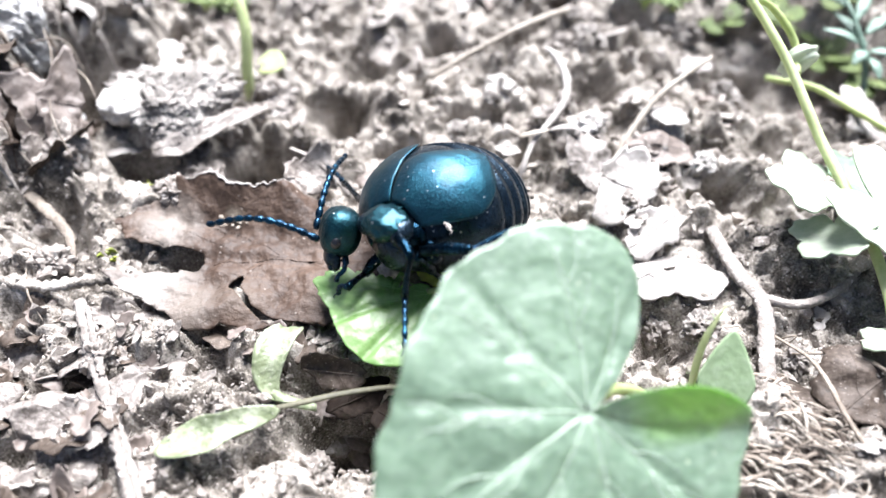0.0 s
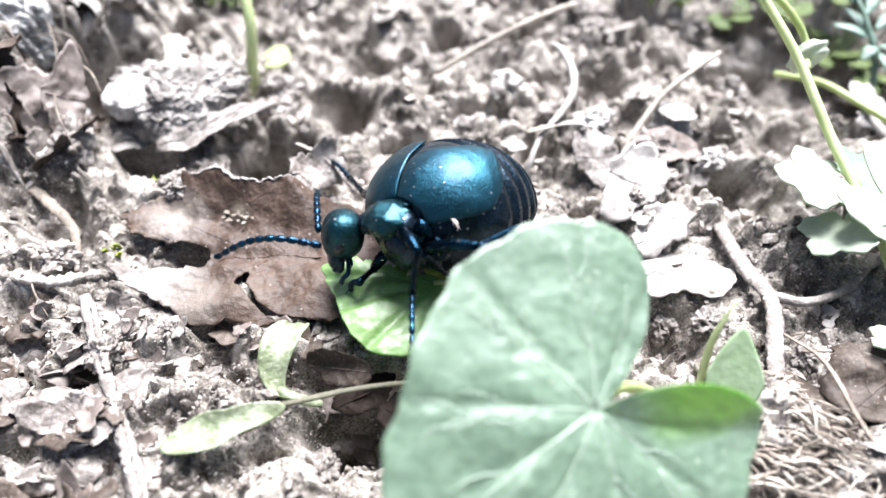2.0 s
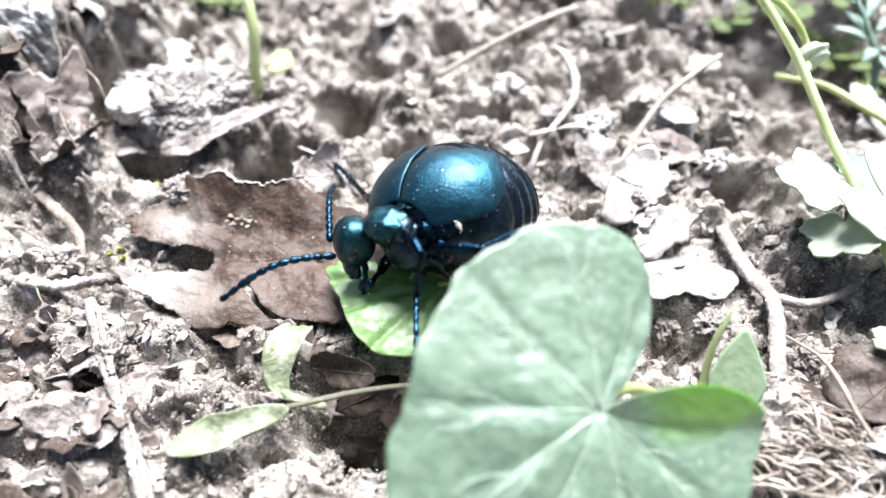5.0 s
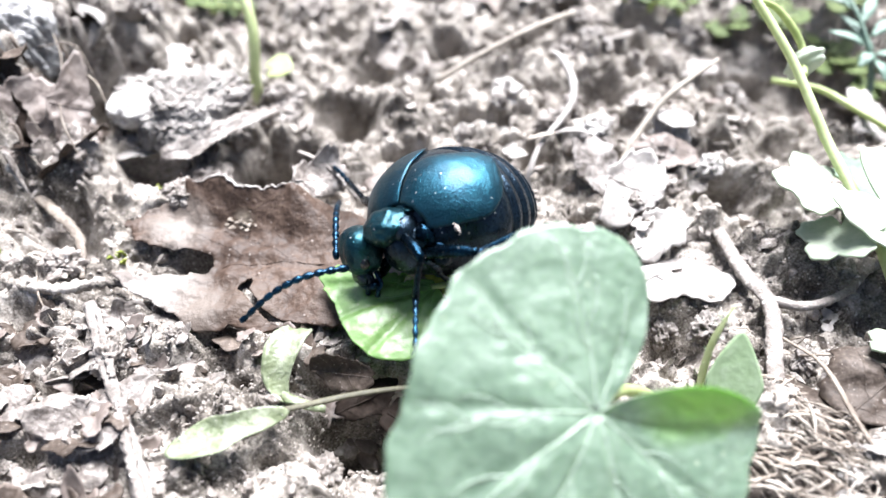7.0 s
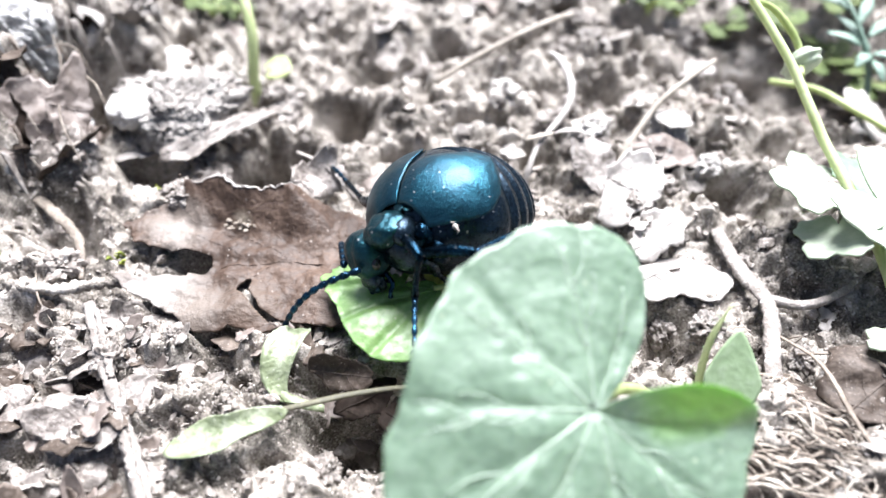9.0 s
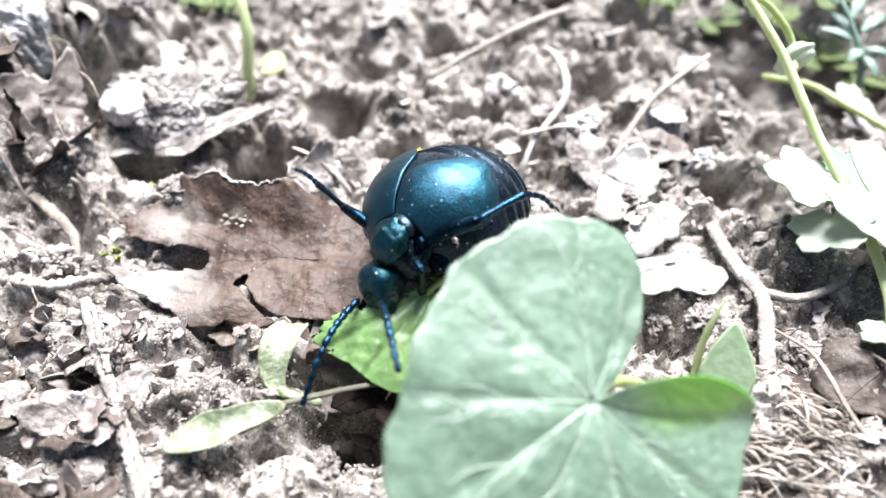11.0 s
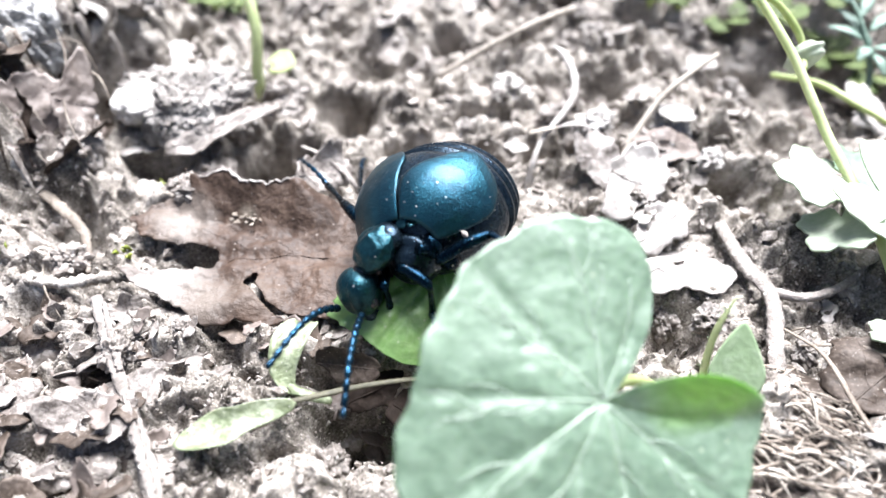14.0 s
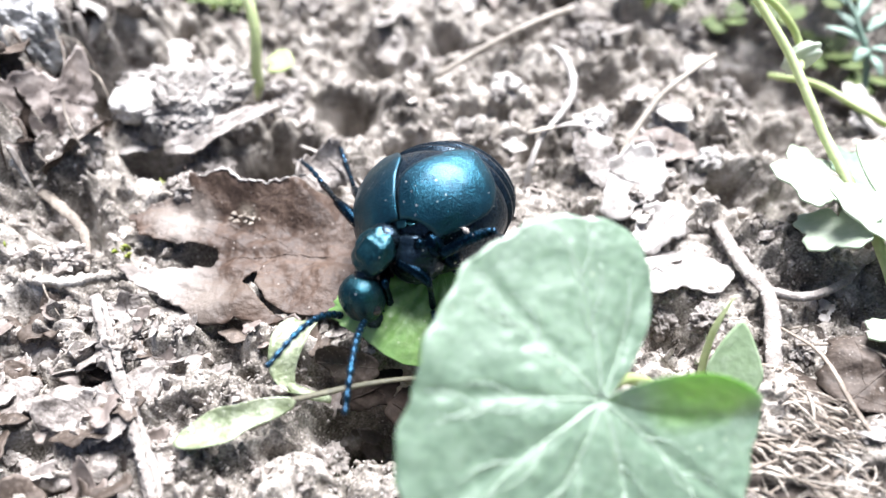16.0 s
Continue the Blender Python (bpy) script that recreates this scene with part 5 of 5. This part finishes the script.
def build_beetle():
    beetle = thing("beetle", (0, 0, 0), "swollen shiny blue-black oil beetle with short wing cases", "beetle")
    # abdomen with its overlapping plates
    verts, faces, nu, nv = [], [], 64, 96
    for i in range(nv + 1):
        x = math.cos(math.pi * i / nv)
        for k in range(nu):
            phi = 360.0 * k / nu
            band = ((x + 1.0) * 4.6) % 1.0
            step = -0.6 * (1 - band) ** 2.5 if x < 0.32 else 0
            verts.append(hull(x, phi, step * min(1, (1 - x * x) * 4)))
    for i in range(nv):
        for k in range(nu):
            k2 = (k + 1) % nu
            faces.append((i * nu + k, (i + 1) * nu + k, (i + 1) * nu + k2, i * nu + k2))
    part("abdomen", Geo().add(verts, faces), BELLY, beetle, "swollen black abdomen with banded plates")

    def wing(side):
        def fn(u, v, off):
            x = 0.955 - (0.9 if side > 0 else 1.0) * u
            tip = math.sqrt(max(0.0, 1 - max(0.0, (u - 0.5) / 0.5) ** 2.4))
            part_way = min(1.0, max(0.0, (u - 0.26) / 0.5))
            inner = 2.5 + 24 * part_way * part_way * (3 - 2 * part_way) if side > 0 else 1.0 + 10 * max(0.0, u - 0.6)
            outer = 86 - 24 * max(0.0, (u - 0.4) / 0.6) ** 1.4
            mid = inner * 0.5 + outer * 0.5
            a, b = mid + (inner - mid) * tip, mid + (outer - mid) * tip
            puff = 0.26 + 0.3 * math.sin(math.pi * v) ** 0.95 + (0.05 if side > 0 else 0) + 0.05 * noise.noise(Vector((u * 7, v * 7, side))) + 0.02 * noise.noise(Vector((u * 26, v * 26, side)))
            return hull(x, side * (a + (b - a) * v), puff + off)
        g = shell(fn, 56, 30, 0.12)
        if side < 0:
            g.f = [f[::-1] for f in g.f]
        return g
    part("wing_case", wing(1), WING, beetle, "glossy dark blue wing case")
    part("wing_case", wing(-1), WING, beetle, "glossy dark blue wing case")
    part("waist", ball((7.6, 0, -1.2), (2.8, 3.0, 3.0), 28, 18, lambda p: p * (1 + 0.06 * math.sin(p.x * 14))), BELLY, beetle)

    for x, y, z, rx, rz, w in ((8.0, 1.5, 3.2, -28, -20, 1.25), (8.3, 0.2, 3.0, 5, 10, 1.0), (7.4, 2.9, 1.9, -50, -30, 1.1)):
        plate = disc(lambda a: w * (1 + 0.2 * math.sin(3 * a + x) + 0.1 * math.sin(7 * a)), lambda u, v: 0.16 * u * v + 0.1 * math.sin(5 * u) - 0.12 * v * v, 8, 40, 0.2)
        part("thorax_plate", plate.moved(turn((x, y, z), rx, 38, rz)), SHELL, beetle)
    for y, x, z in ((2.6, 8.2, -0.4), (3.4, 7.2, -2.2), (-2.6, 8.2, -0.4)):
        part("hip", ball((x, y, z), (1.3, 1.05, 1.5), 22, 16, lambda p: p * (1 + 0.08 * noise.noise(p * 3))), LEG, beetle)

    def boxy(p, e):
        return Vector([math.copysign(abs(c) ** e, c) for c in p])
    neck_plate = part("pronotum", ball((0, 0, 0), (2.45, 2.1, 1.75), 56, 40, lambda p: boxy(p, 0.97) * (1.0 + 0.13 * noise.noise(p * 2.2 + Vector((4, 1, 2))) + 0.03 * noise.noise(p * 6)) + Vector((0, -0.1 * p.x * p.y, -0.1 * math.exp(-((p.y - 0.1) / 0.35) ** 2) * max(0, p.z)))), SHELL, beetle, "shiny blue-green neck shield", own=1)
    part("collar", ball((-2.0, 0, -0.7), (1.2, 1.7, 1.4), 24, 14), BELLY, neck_plate)
    part("collar", ball((2.2, 0, -0.5), (1.4, 1.2, 1.2), 24, 14), BELLY, neck_plate)

    def skull(p):
        q = boxy(p, 0.85)
        q.y *= 1 - 0.14 * q.x
        q.z -= 0.10 * math.exp(-(q.y / 0.18) ** 2) * max(0, q.z)
        return q
    head = part("head", ball((2.3, 0, 0), (2.6, 2.15, 2.15), 48, 32, skull), SHELL, beetle, "shiny blue-black head hanging down", own=1)
    for side in (1, -1):
        part("eye", ball((2.9, side * 1.8, 0.6), (0.7, 0.5, 0.55), 18, 12), JET, head, "small black eye")
        part("mandible", tube(curve([(4.6, side * 0.9, 0.1), (5.7, side * 1.0, 0.0), (6.5, side * 0.35, -0.1)], 5), (0.5, 0.45, 0.12), 9), BELLY, head)
        part("palp", tube(curve([(4.5, side * 1.1, -0.6), (5.6, side * 1.8, -0.7), (6.4, side * 1.8, -0.2), (7.0, side * 1.5, -0.2)], 5), (0.2, 0.26, 0.22, 0.3), 8), LIMB, head)
        part("palp", tube(curve([(4.4, side * 0.6, -0.9), (5.2, side * 0.8, -1.1), (5.8, side * 0.7, -0.9)], 4), (0.15, 0.2, 0.2), 8), LIMB, head)
    part("clypeus", ball((4.8, 0, 0.5), (1.1, 1.35, 0.75), 22, 14, lambda p: boxy(p, 0.75)), BELLY, head)
    part("labrum", ball((5.7, 0, 0.35), (0.75, 1.05, 0.45), 20, 12, lambda p: boxy(p, 0.75)), LIMB, head)
    feelers = [part("antenna", beads(11, 12.0, 0.43, 0.33, 1.7), LIMB, head, "beaded blue antenna", own=1) for side in (1, -1)]
    legs = {}
    for key, (f, t, s) in dict(LF=(3.4, 5.2, 6.0), RF=(4.0, 3.2, 2.6), LM=(3.8, 4.2, 4.0), RM=(6.0, 5.8, 7.0), LH=(5.4, 5.6, 5.5), RH=(5.2, 5.4, 5.0)).items():
        femur = part("leg", tube([(f * q, 0, 0.25 * math.sin(math.pi * q)) for q in np.linspace(-0.06, 1.02, 12)], (0.55, 0.6, 0.62, 0.66, 0.58, 0.46), 12), LEG, beetle, own=1)
        shin = part("shin", tube([(t * q, 0, 0.12 * math.sin(math.pi * q)) for q in np.linspace(-0.03, 1.02, 10)], (0.34, 0.3, 0.34, 0.44), 10), LEG if key != "LH" else LIMB, femur, own=1)
        foot = beads(5, s, 0.36, 0.28, 0.4)
        for side in (1, -1):
            g = tube(curve([(s * 0.98, 0, -0.12), (s + 0.35, side * 0.25, 0.0), (s + 0.6, side * 0.4, -0.25)], 3), (0.1, 0.03), 5)
            foot.add(g.v, g.f)
        legs[key] = (femur, shin, part("foot", foot, LIMB, femur, "beaded blue foot with claws", own=1), f, t, s)
    mite = thing("mite", (0, 0, 0), "tiny pale mite clinging to the beetle's flank", "mite")
    part("mite_body", ball((0, 0, 0), (0.55, 0.33, 0.28), 16, 10), MITE, mite)
    for k in range(6):
        a = (k % 3 - 1) * 0.6
        sgn = 1 if k < 3 else -1
        part("mite_leg", tube([(0.2 * a + 0.3, 0, 0), (0.45 * a + 0.45, sgn * 0.4, 0.15), (0.6 * a + 0.5, sgn * 0.62, -0.15)], (0.05, 0.025), 5), MITE, mite)
    return beetle, neck_plate, head, feelers, legs, mite


# where the beetle's parts are, time by time (mm)
BODY = [    # t, x, y, z, yaw, nose-up pitch, roll
    (0, 0.4, -2.3, 7.8, 228, 26, 31), (3.5, 0.4, -2.4, 7.7, 228, 26, 32), (9.2, 0.4, -2.1, 7.4, 228, 27, 33), (11.3, 0.3, -2.8, 7.4, 234, 19, 27), (12, 0.2, -3.2, 7.3, 237, 17, 25), (12.5, 0, -4.1, 7.3, 238.5, 13, 21), (13, -0.8, -4.3, 7.5, 242, 14, 22), (13.5, -1.1, -3.5, 7.5, 244, 17.5, 24.5), (14, -1.5, -2.7, 7.6, 246, 21, 27), (16, -1.7, -2.8, 7.7, 249, 21.5, 28)]
HEAD = [    # t, neck shield, crown of the head, mouth
    (0, (-5.6, -8.2, 12.8), (-9.9, -5.5, 11.9), (-11.5, -9.1, 5.6)), (1.5, (-6.1, -7.9, 12.6), (-10.4, -6.4, 11.8), (-11.6, -8.9, 5.5)), (2.7, (-6.2, -8.0, 12.4), (-10.2, -6.6, 11.7), (-11.5, -8.9, 5.5)),
    (4.2, (-6.4, -7.9, 12.1), (-10.1, -6.7, 11.6), (-11.0, -8.8, 5.4)), (6.3, (-6.7, -7.7, 12.0), (-9.3, -6.7, 11.0), (-8.4, -9.3, 5.0)), (7, (-6.5, -7.7, 12.0), (-9.5, -7.0, 10.9), (-8.6, -9.6, 5.0)),
    (7.6, (-6.6, -7.7, 11.9), (-9.5, -6.6, 10.8), (-9.0, -9.2, 4.9)), (8.2, (-6.6, -7.9, 11.9), (-9.1, -7.8, 10.7), (-7.7, -10.3, 4.9)), (9.2, (-6.3, -8.0, 11.8), (-8.8, -7.1, 10.6), (-7.2, -10.5, 4.8)),
    (11.3, (-5.4, -9.9, 11.0), (-6.9, -11.4, 9.0), (-5.6, -13.7, 3.2)), (12, (-6.4, -9.9, 10.4), (-8.2, -11.8, 8.4), (-7.4, -14.0, 2.6)), (12.5, (-6.7, -11.7, 9.8), (-8.8, -12.9, 7.9), (-8.0, -16.2, 2.2)),
    (13, (-7.3, -12.5, 10.0), (-9.7, -14.5, 7.9), (-8.2, -15.3, 2.2)), (13.5, (-8.1, -11.4, 10.4), (-10.6, -12.9, 8.4), (-8.4, -14.0, 2.7)), (14, (-8.0, -10.6, 10.8), (-10.2, -12.2, 9.0), (-8.5, -13.0, 3.2)),
    (16, (-8.0, -11.0, 10.8), (-9.9, -13.3, 9.0), (-8.0, -13.9, 3.0))]
FACE = [(0, 190), (4.2, 192), (6.3, 205), (9.2, 222), (11.3, 236), (16, 234)]    # t, way the face looks
FEELER_LEFT = [    # t, tip
    (0, (-23.9, -6.1, 11.2)), (0.6, (-24.2, -6.9, 11.2)), (0.9, (-24.4, -9.1, 10.3)), (1.5, (-24.5, -8.5, 9.4)), (2.1, (-24.2, -8.1, 7.6)), (2.7, (-24.4, -9.0, 9.7)),
    (3.3, (-24.2, -8.4, 8.9)), (3.9, (-23.5, -8.1, 5.8)), (4.2, (-23.5, -12.3, 6.8)), (6.3, (-21.0, -15.9, 8.9)), (7, (-21.0, -14.7, 6.5)), (7.6, (-21.3, -12.4, 5.2)),
    (8.2, (-20.0, -12.8, 4.2)), (9.2, (-17.9, -13.6, 2.3)), (11.3, (-3.2, -24.9, 13.2)), (12, (-8.4, -26.2, 11.7)), (12.5, (-9.3, -28.4, 8.8)), (13, (-9.1, -28.5, 10.5)),
    (13.5, (-9.4, -27.7, 8.9)), (14, (-10.0, -27.1, 8.2)), (16, (-9.6, -27.8, 9.9))]
FEELER_RIGHT = [    # t, tip
    (0, (-11.0, 5.9, 10.1)), (0.6, (-14.1, 5.6, 7.4)), (0.9, (-15.3, 4.8, 5.2)), (1.5, (-16.3, 4.3, 5.0)), (2.1, (-14.7, 4.6, 5.1)), (2.7, (-12.0, 5.2, 8.3)),
    (3.3, (-12.4, 5.1, 7.0)), (3.9, (-14.1, 5.1, 7.6)), (4.2, (-13.7, 4.9, 6.1)), (6.3, (-13.8, 3.9, 6.7)), (7, (-12.9, 3.4, 5.6)), (7.6, (-12.6, 3.6, 4.9)),
    (8.2, (-12.7, 2.3, 5.6)), (9.2, (-12.9, -1.4, -0.9)), (11.3, (-12.5, -25.0, 6.2)), (12, (-15.7, -23.8, 9.8)), (12.5, (-16.2, -24.7, 11.1)), (13, (-17.2, -24.1, 11.4)),
    (13.5, (-16.2, -24.0, 11.2)), (14, (-16.5, -23.5, 10.9)), (16, (-16.4, -24.0, 11.5))]
# hip, knee, ankle and toe of each leg
LEGS = {}
LEGS["LF"] = [(0, (-4.5, -9.7, 12.9), (-3.0, -12.7, 13.1), (-3.7, -13.4, 8.0), (-3.5, -19.4, 7.7)), (9.2, (-4.4, -9.6, 12.5), (-2.8, -12.5, 12.9), (-3.4, -13.0, 7.8), (-3.3, -19.0, 7.6)),
    (11.3, (-3.5, -11.8, 10.5), (-2.3, -14.5, 12.0), (-2.0, -12.9, 7.1), (-2.3, -10.7, 1.5)), (12.5, (-5.1, -12.8, 8.7), (-3.5, -15.5, 10.0), (-3.3, -13.8, 5.1), (-3.3, -18.4, 8.9)),
    (13.5, (-5.4, -12.3, 10.0), (-2.6, -14.3, 9.8), (-2.4, -13.9, 4.6), (-2.1, -18.4, 8.5)), (16, (-5.4, -11.9, 10.4), (-2.6, -13.4, 9.1), (-2.3, -13.1, 3.9), (-1.9, -17.8, 7.7))]
LEGS["RF"] = [(0, (-5.4, -8.0, 9.0), (-8.0, -8.9, 6.1), (-9.5, -11.6, 7.2), (-10.8, -10.7, 5.2)), (9.2, (-5.4, -8.3, 9.0), (-6.9, -7.7, 5.3), (-7.2, -10.6, 6.5), (-8.0, -10.1, 4.1)),
    (11.3, (-6.1, -8.7, 7.0), (-6.1, -12.6, 7.7), (-5.7, -13.0, 4.6), (-5.6, -12.9, 2.0)), (12.5, (-6.8, -10.9, 7.0), (-6.4, -14.7, 8.4), (-6.0, -14.3, 5.3), (-5.7, -14.2, 2.7)),
    (13.5, (-7.4, -9.4, 7.0), (-7.1, -13.2, 8.2), (-6.7, -13.3, 5.1), (-6.1, -13.0, 2.5)), (16, (-7.3, -9.4, 7.0), (-7.0, -13.1, 8.4), (-6.6, -13.1, 5.2), (-6.1, -12.7, 2.7))]
LEGS["RM"] = [(0, (-6.6, -3.5, 10.0), (-9.3, 1.0, 7.2), (-11.6, 5.9, 5.0), (-15.0, 11.7, 3.0)), (9.2, (-7.3, -3.5, 10.0), (-9.7, 1.2, 7.2), (-12.0, 6.1, 5.3), (-15.2, 12.0, 3.2)),
    (11.3, (-6.3, -7.6, 9.0), (-10.9, -3.8, 9.7), (-14.3, 0.8, 8.8), (-18.1, 6.2, 6.5)), (12.5, (-7.4, -8.5, 9.0), (-10.4, -3.6, 7.3), (-12.1, 1.8, 6.2), (-16.7, 6.9, 7.3)),
    (13.5, (-9.0, -6.3, 9.0), (-12.0, -1.2, 8.1), (-14.5, 3.7, 6.2), (-18.5, 9.4, 5.4)), (16, (-9.1, -6.9, 9.0), (-12.6, -2.0, 9.0), (-14.9, 2.9, 7.0), (-18.4, 8.8, 5.6))]
LEGS["RH"] = [(0, (-5.4, 3.3, 7.0), (-3.7, 8.1, 6.2), (-3.2, 12.7, 3.4), (-2.6, 16.8, 0.6)), (9.2, (-6.1, 3.6, 7.0), (-4.3, 8.5, 6.2), (-3.8, 13.2, 3.6), (-3.3, 17.3, 0.8)),
    (11.3, (-6.1, -1.7, 7.0), (-5.7, 3.4, 6.5), (-4.6, 8.4, 4.7), (-4.0, 12.6, 2.0)), (12.5, (-7.0, -2.2, 7.0), (-7.2, 2.9, 5.7), (-6.9, 7.9, 3.7), (-5.7, 12.3, 1.6)),
    (13.5, (-9.1, -0.7, 7.0), (-10.8, 3.9, 5.3), (-11.0, 8.9, 3.4), (-10.8, 13.4, 1.3)), (16, (-9.6, -1.0, 7.0), (-11.5, 3.6, 5.6), (-13.0, 8.7, 4.9), (-14.4, 13.5, 4.3))]
LEGS["LM"] = [(0, (-2.5, -10.9, 11.1), (-1.1, -9.9, 7.7), (0.4, -8.7, 4.0), (1.2, -6.6, 0.7)), (9.2, (-2.7, -10.7, 10.7), (-1.3, -9.6, 7.3), (0.2, -8.4, 3.6), (1.0, -6.3, 0.3)),
    (11.3, (-2.7, -11.5, 10.5), (-0.3, -10.2, 7.8), (0.4, -9.1, 3.8), (0.2, -8.0, -0.0)), (12.5, (-4.1, -12.7, 9.1), (-1.7, -11.9, 6.3), (-1.3, -10.8, 2.2), (-1.5, -9.6, -1.6)),
    (13.5, (-3.5, -11.6, 11.9), (-0.8, -10.1, 9.7), (0.2, -9.4, 5.7), (0.7, -8.1, 2.0)), (16, (-3.7, -11.1, 12.2), (-1.0, -9.7, 9.9), (0.1, -9.5, 5.9), (0.5, -8.1, 2.1))]
LEGS["LH"] = [(0, (-1.8, -10.9, 11.8), (2.7, -12.9, 14.2), (6.4, -9.1, 12.6), (8.8, -6.6, 8.3)), (9.2, (-2.2, -10.6, 11.4), (2.4, -12.4, 13.5), (6.2, -8.7, 11.8), (7.4, -12.9, 15.1)),
    (11.3, (-1.4, -10.9, 12.4), (3.0, -10.6, 15.5), (7.6, -7.3, 15.9), (10.1, -4.5, 11.9)), (12.5, (-1.1, -12.5, 12.1), (2.2, -14.3, 16.0), (6.4, -10.7, 16.6), (9.1, -6.8, 13.8)),
    (13.5, (-1.6, -12.4, 11.4), (3.3, -10.8, 13.3), (5.0, -15.5, 15.9), (5.8, -12.9, 11.1)), (16, (-1.2, -11.7, 11.5), (3.5, -11.3, 14.2), (5.7, -9.3, 9.5), (6.6, -6.8, 4.7))]
NIBBLED = [    # t, x, y, z of the leaf's middle, tilt, lean, turn
    (0, -6.6, -12.7, 4.6, 8, 0, 6), (1.5, -6.7, -12.1, 4.8, 8, 0, 4), (4.2, -6.4, -11.7, 4.8, 8, 0, 3), (6.3, -7.0, -11.8, 4.6, 8, 0, 6), (9.2, -6.6, -12.1, 4.6, 8, 0, 6), (11.3, -4.8, -17.2, 4.2, 33, 0, 40),
    (12, -5.2, -16.6, 4.1, 33, 0, 42), (12.5, -5.7, -16.9, 3.9, 33, 0, 42), (13, -4.9, -15.3, 4.3, 33, 0, 40), (13.5, -4.6, -14.6, 4.7, 32, 0, 38), (14, -4.7, -14.3, 4.9, 32, 0, 36), (16, -4.6, -14.5, 4.9, 32, 0, 36)]
TIMES = [0, 0.6, 0.9, 1.5, 2.1, 2.7, 3.3, 3.9, 4.2, 6.3, 7, 7.6, 8.2, 9.2, 11.3, 12, 12.5, 13, 13.5, 14, 16]


def between(rows, t):
    """The row at t, blended from its neighbours."""
    flat = [np.concatenate([np.atleast_1d(v).astype(float) for v in r[1:]]) for r in rows]
    ts = [r[0] for r in rows]
    return [float(np.interp(t, ts, [f[k] for f in flat])) for k in range(len(flat[0]))]


def body_at(t):
    x, y, z, yaw, pitch, roll = between(BODY, t)
    return Matrix.Translation(Vector((x, y, z)) * MM) @ Matrix.Rotation(radians(yaw), 4, "Z") @ Matrix.Rotation(radians(-pitch), 4, "Y") @ Matrix.Rotation(radians(roll), 4, "X")


def head_at(t):
    h, face = between(HEAD, t), radians(between(FACE, t)[0])
    return aim(h[3:6], h[6:9], (math.cos(face), math.sin(face), 0.3))


def motions():
    walk(beetle, [(t, body_at(t)) for t in TIMES])
    walk(mite, [(t, body_at(t) @ Matrix.Translation(hull(0.81, 90, 0.35) * MM) @ pose(0, 0, 0, -70, 0, 35)) for t in TIMES])
    shield, heads = [], []
    for t in TIMES:
        h, back = between(HEAD, t), body_at(t).inverted()
        shield.append((t, back @ aim(h[0:3], (h[3], h[4], h[5] - 0.8))))
        heads.append((t, back @ head_at(t)))
    walk(neck_plate, shield)
    walk(head, heads)
    for feeler, side, rows in ((feelers[0], 1, FEELER_LEFT), (feelers[1], -1, FEELER_RIGHT)):
        keys = []
        for t in TIMES:
            root = head_at(t) @ (Vector((2.9, side * 1.5, 2.2)) * MM)
            keys.append((t, head_at(t).inverted() @ aim(root / MM, between(rows, t))))
        walk(feeler, keys)
    for key, (femur, shin, foot, f, s, e) in legs.items():
        rows = {femur: [], shin: [], foot: []}
        for t in TIMES:
            p = between(LEGS[key], t)
            hip = aim(p[0:3], p[3:6])
            knee = hip @ Vector((f * MM, 0, 0)) / MM
            low = aim(knee, p[6:9])
            ankle = low @ Vector((s * MM, 0, 0)) / MM
            toe = aim(ankle, p[9:12])
            rows[femur].append((t, body_at(t).inverted() @ hip))
            rows[shin].append((t, hip.inverted() @ low))
            rows[foot].append((t, hip.inverted() @ toe))
        for ob, keys in rows.items():
            walk(ob, keys)
    walk(nibbled, [(t, pose(x * MM, y * MM, z * MM) @ pose(0, 0, 0, a) @ pose(0, 0, 0, 0, b) @ pose(0, 0, 0, 0, 0, c)) for t, x, y, z, a, b, c in NIBBLED])


build_ground()
build_litter()
build_strands()
build_straw_tuft()
build_bank()
build_big_leaf()
nibbled = build_nibbled_leaf()
build_seedlings()
build_weeds()
beetle, neck_plate, head, feelers, legs, mite = build_beetle()
build_clods()
build_crusty_lump()
build_crumbs("soil_crumbs", 3600, 0.25, 1.3, (-78, 78, -34, 70), 7, CRUMB, "loose fine crumbs of grey-brown soil")
build_crumbs("soil_grains", 4600, 0.12, 0.5, (-56, 44, -34, 12), 17, CRUMB, "fine loose grains of pale grey soil")
build_crumbs("pale_grains", 3000, 0.08, 0.32, (-50, -4, -34, -8), 37, GRIT, "pale dry grains strewn on the soil")
motions()
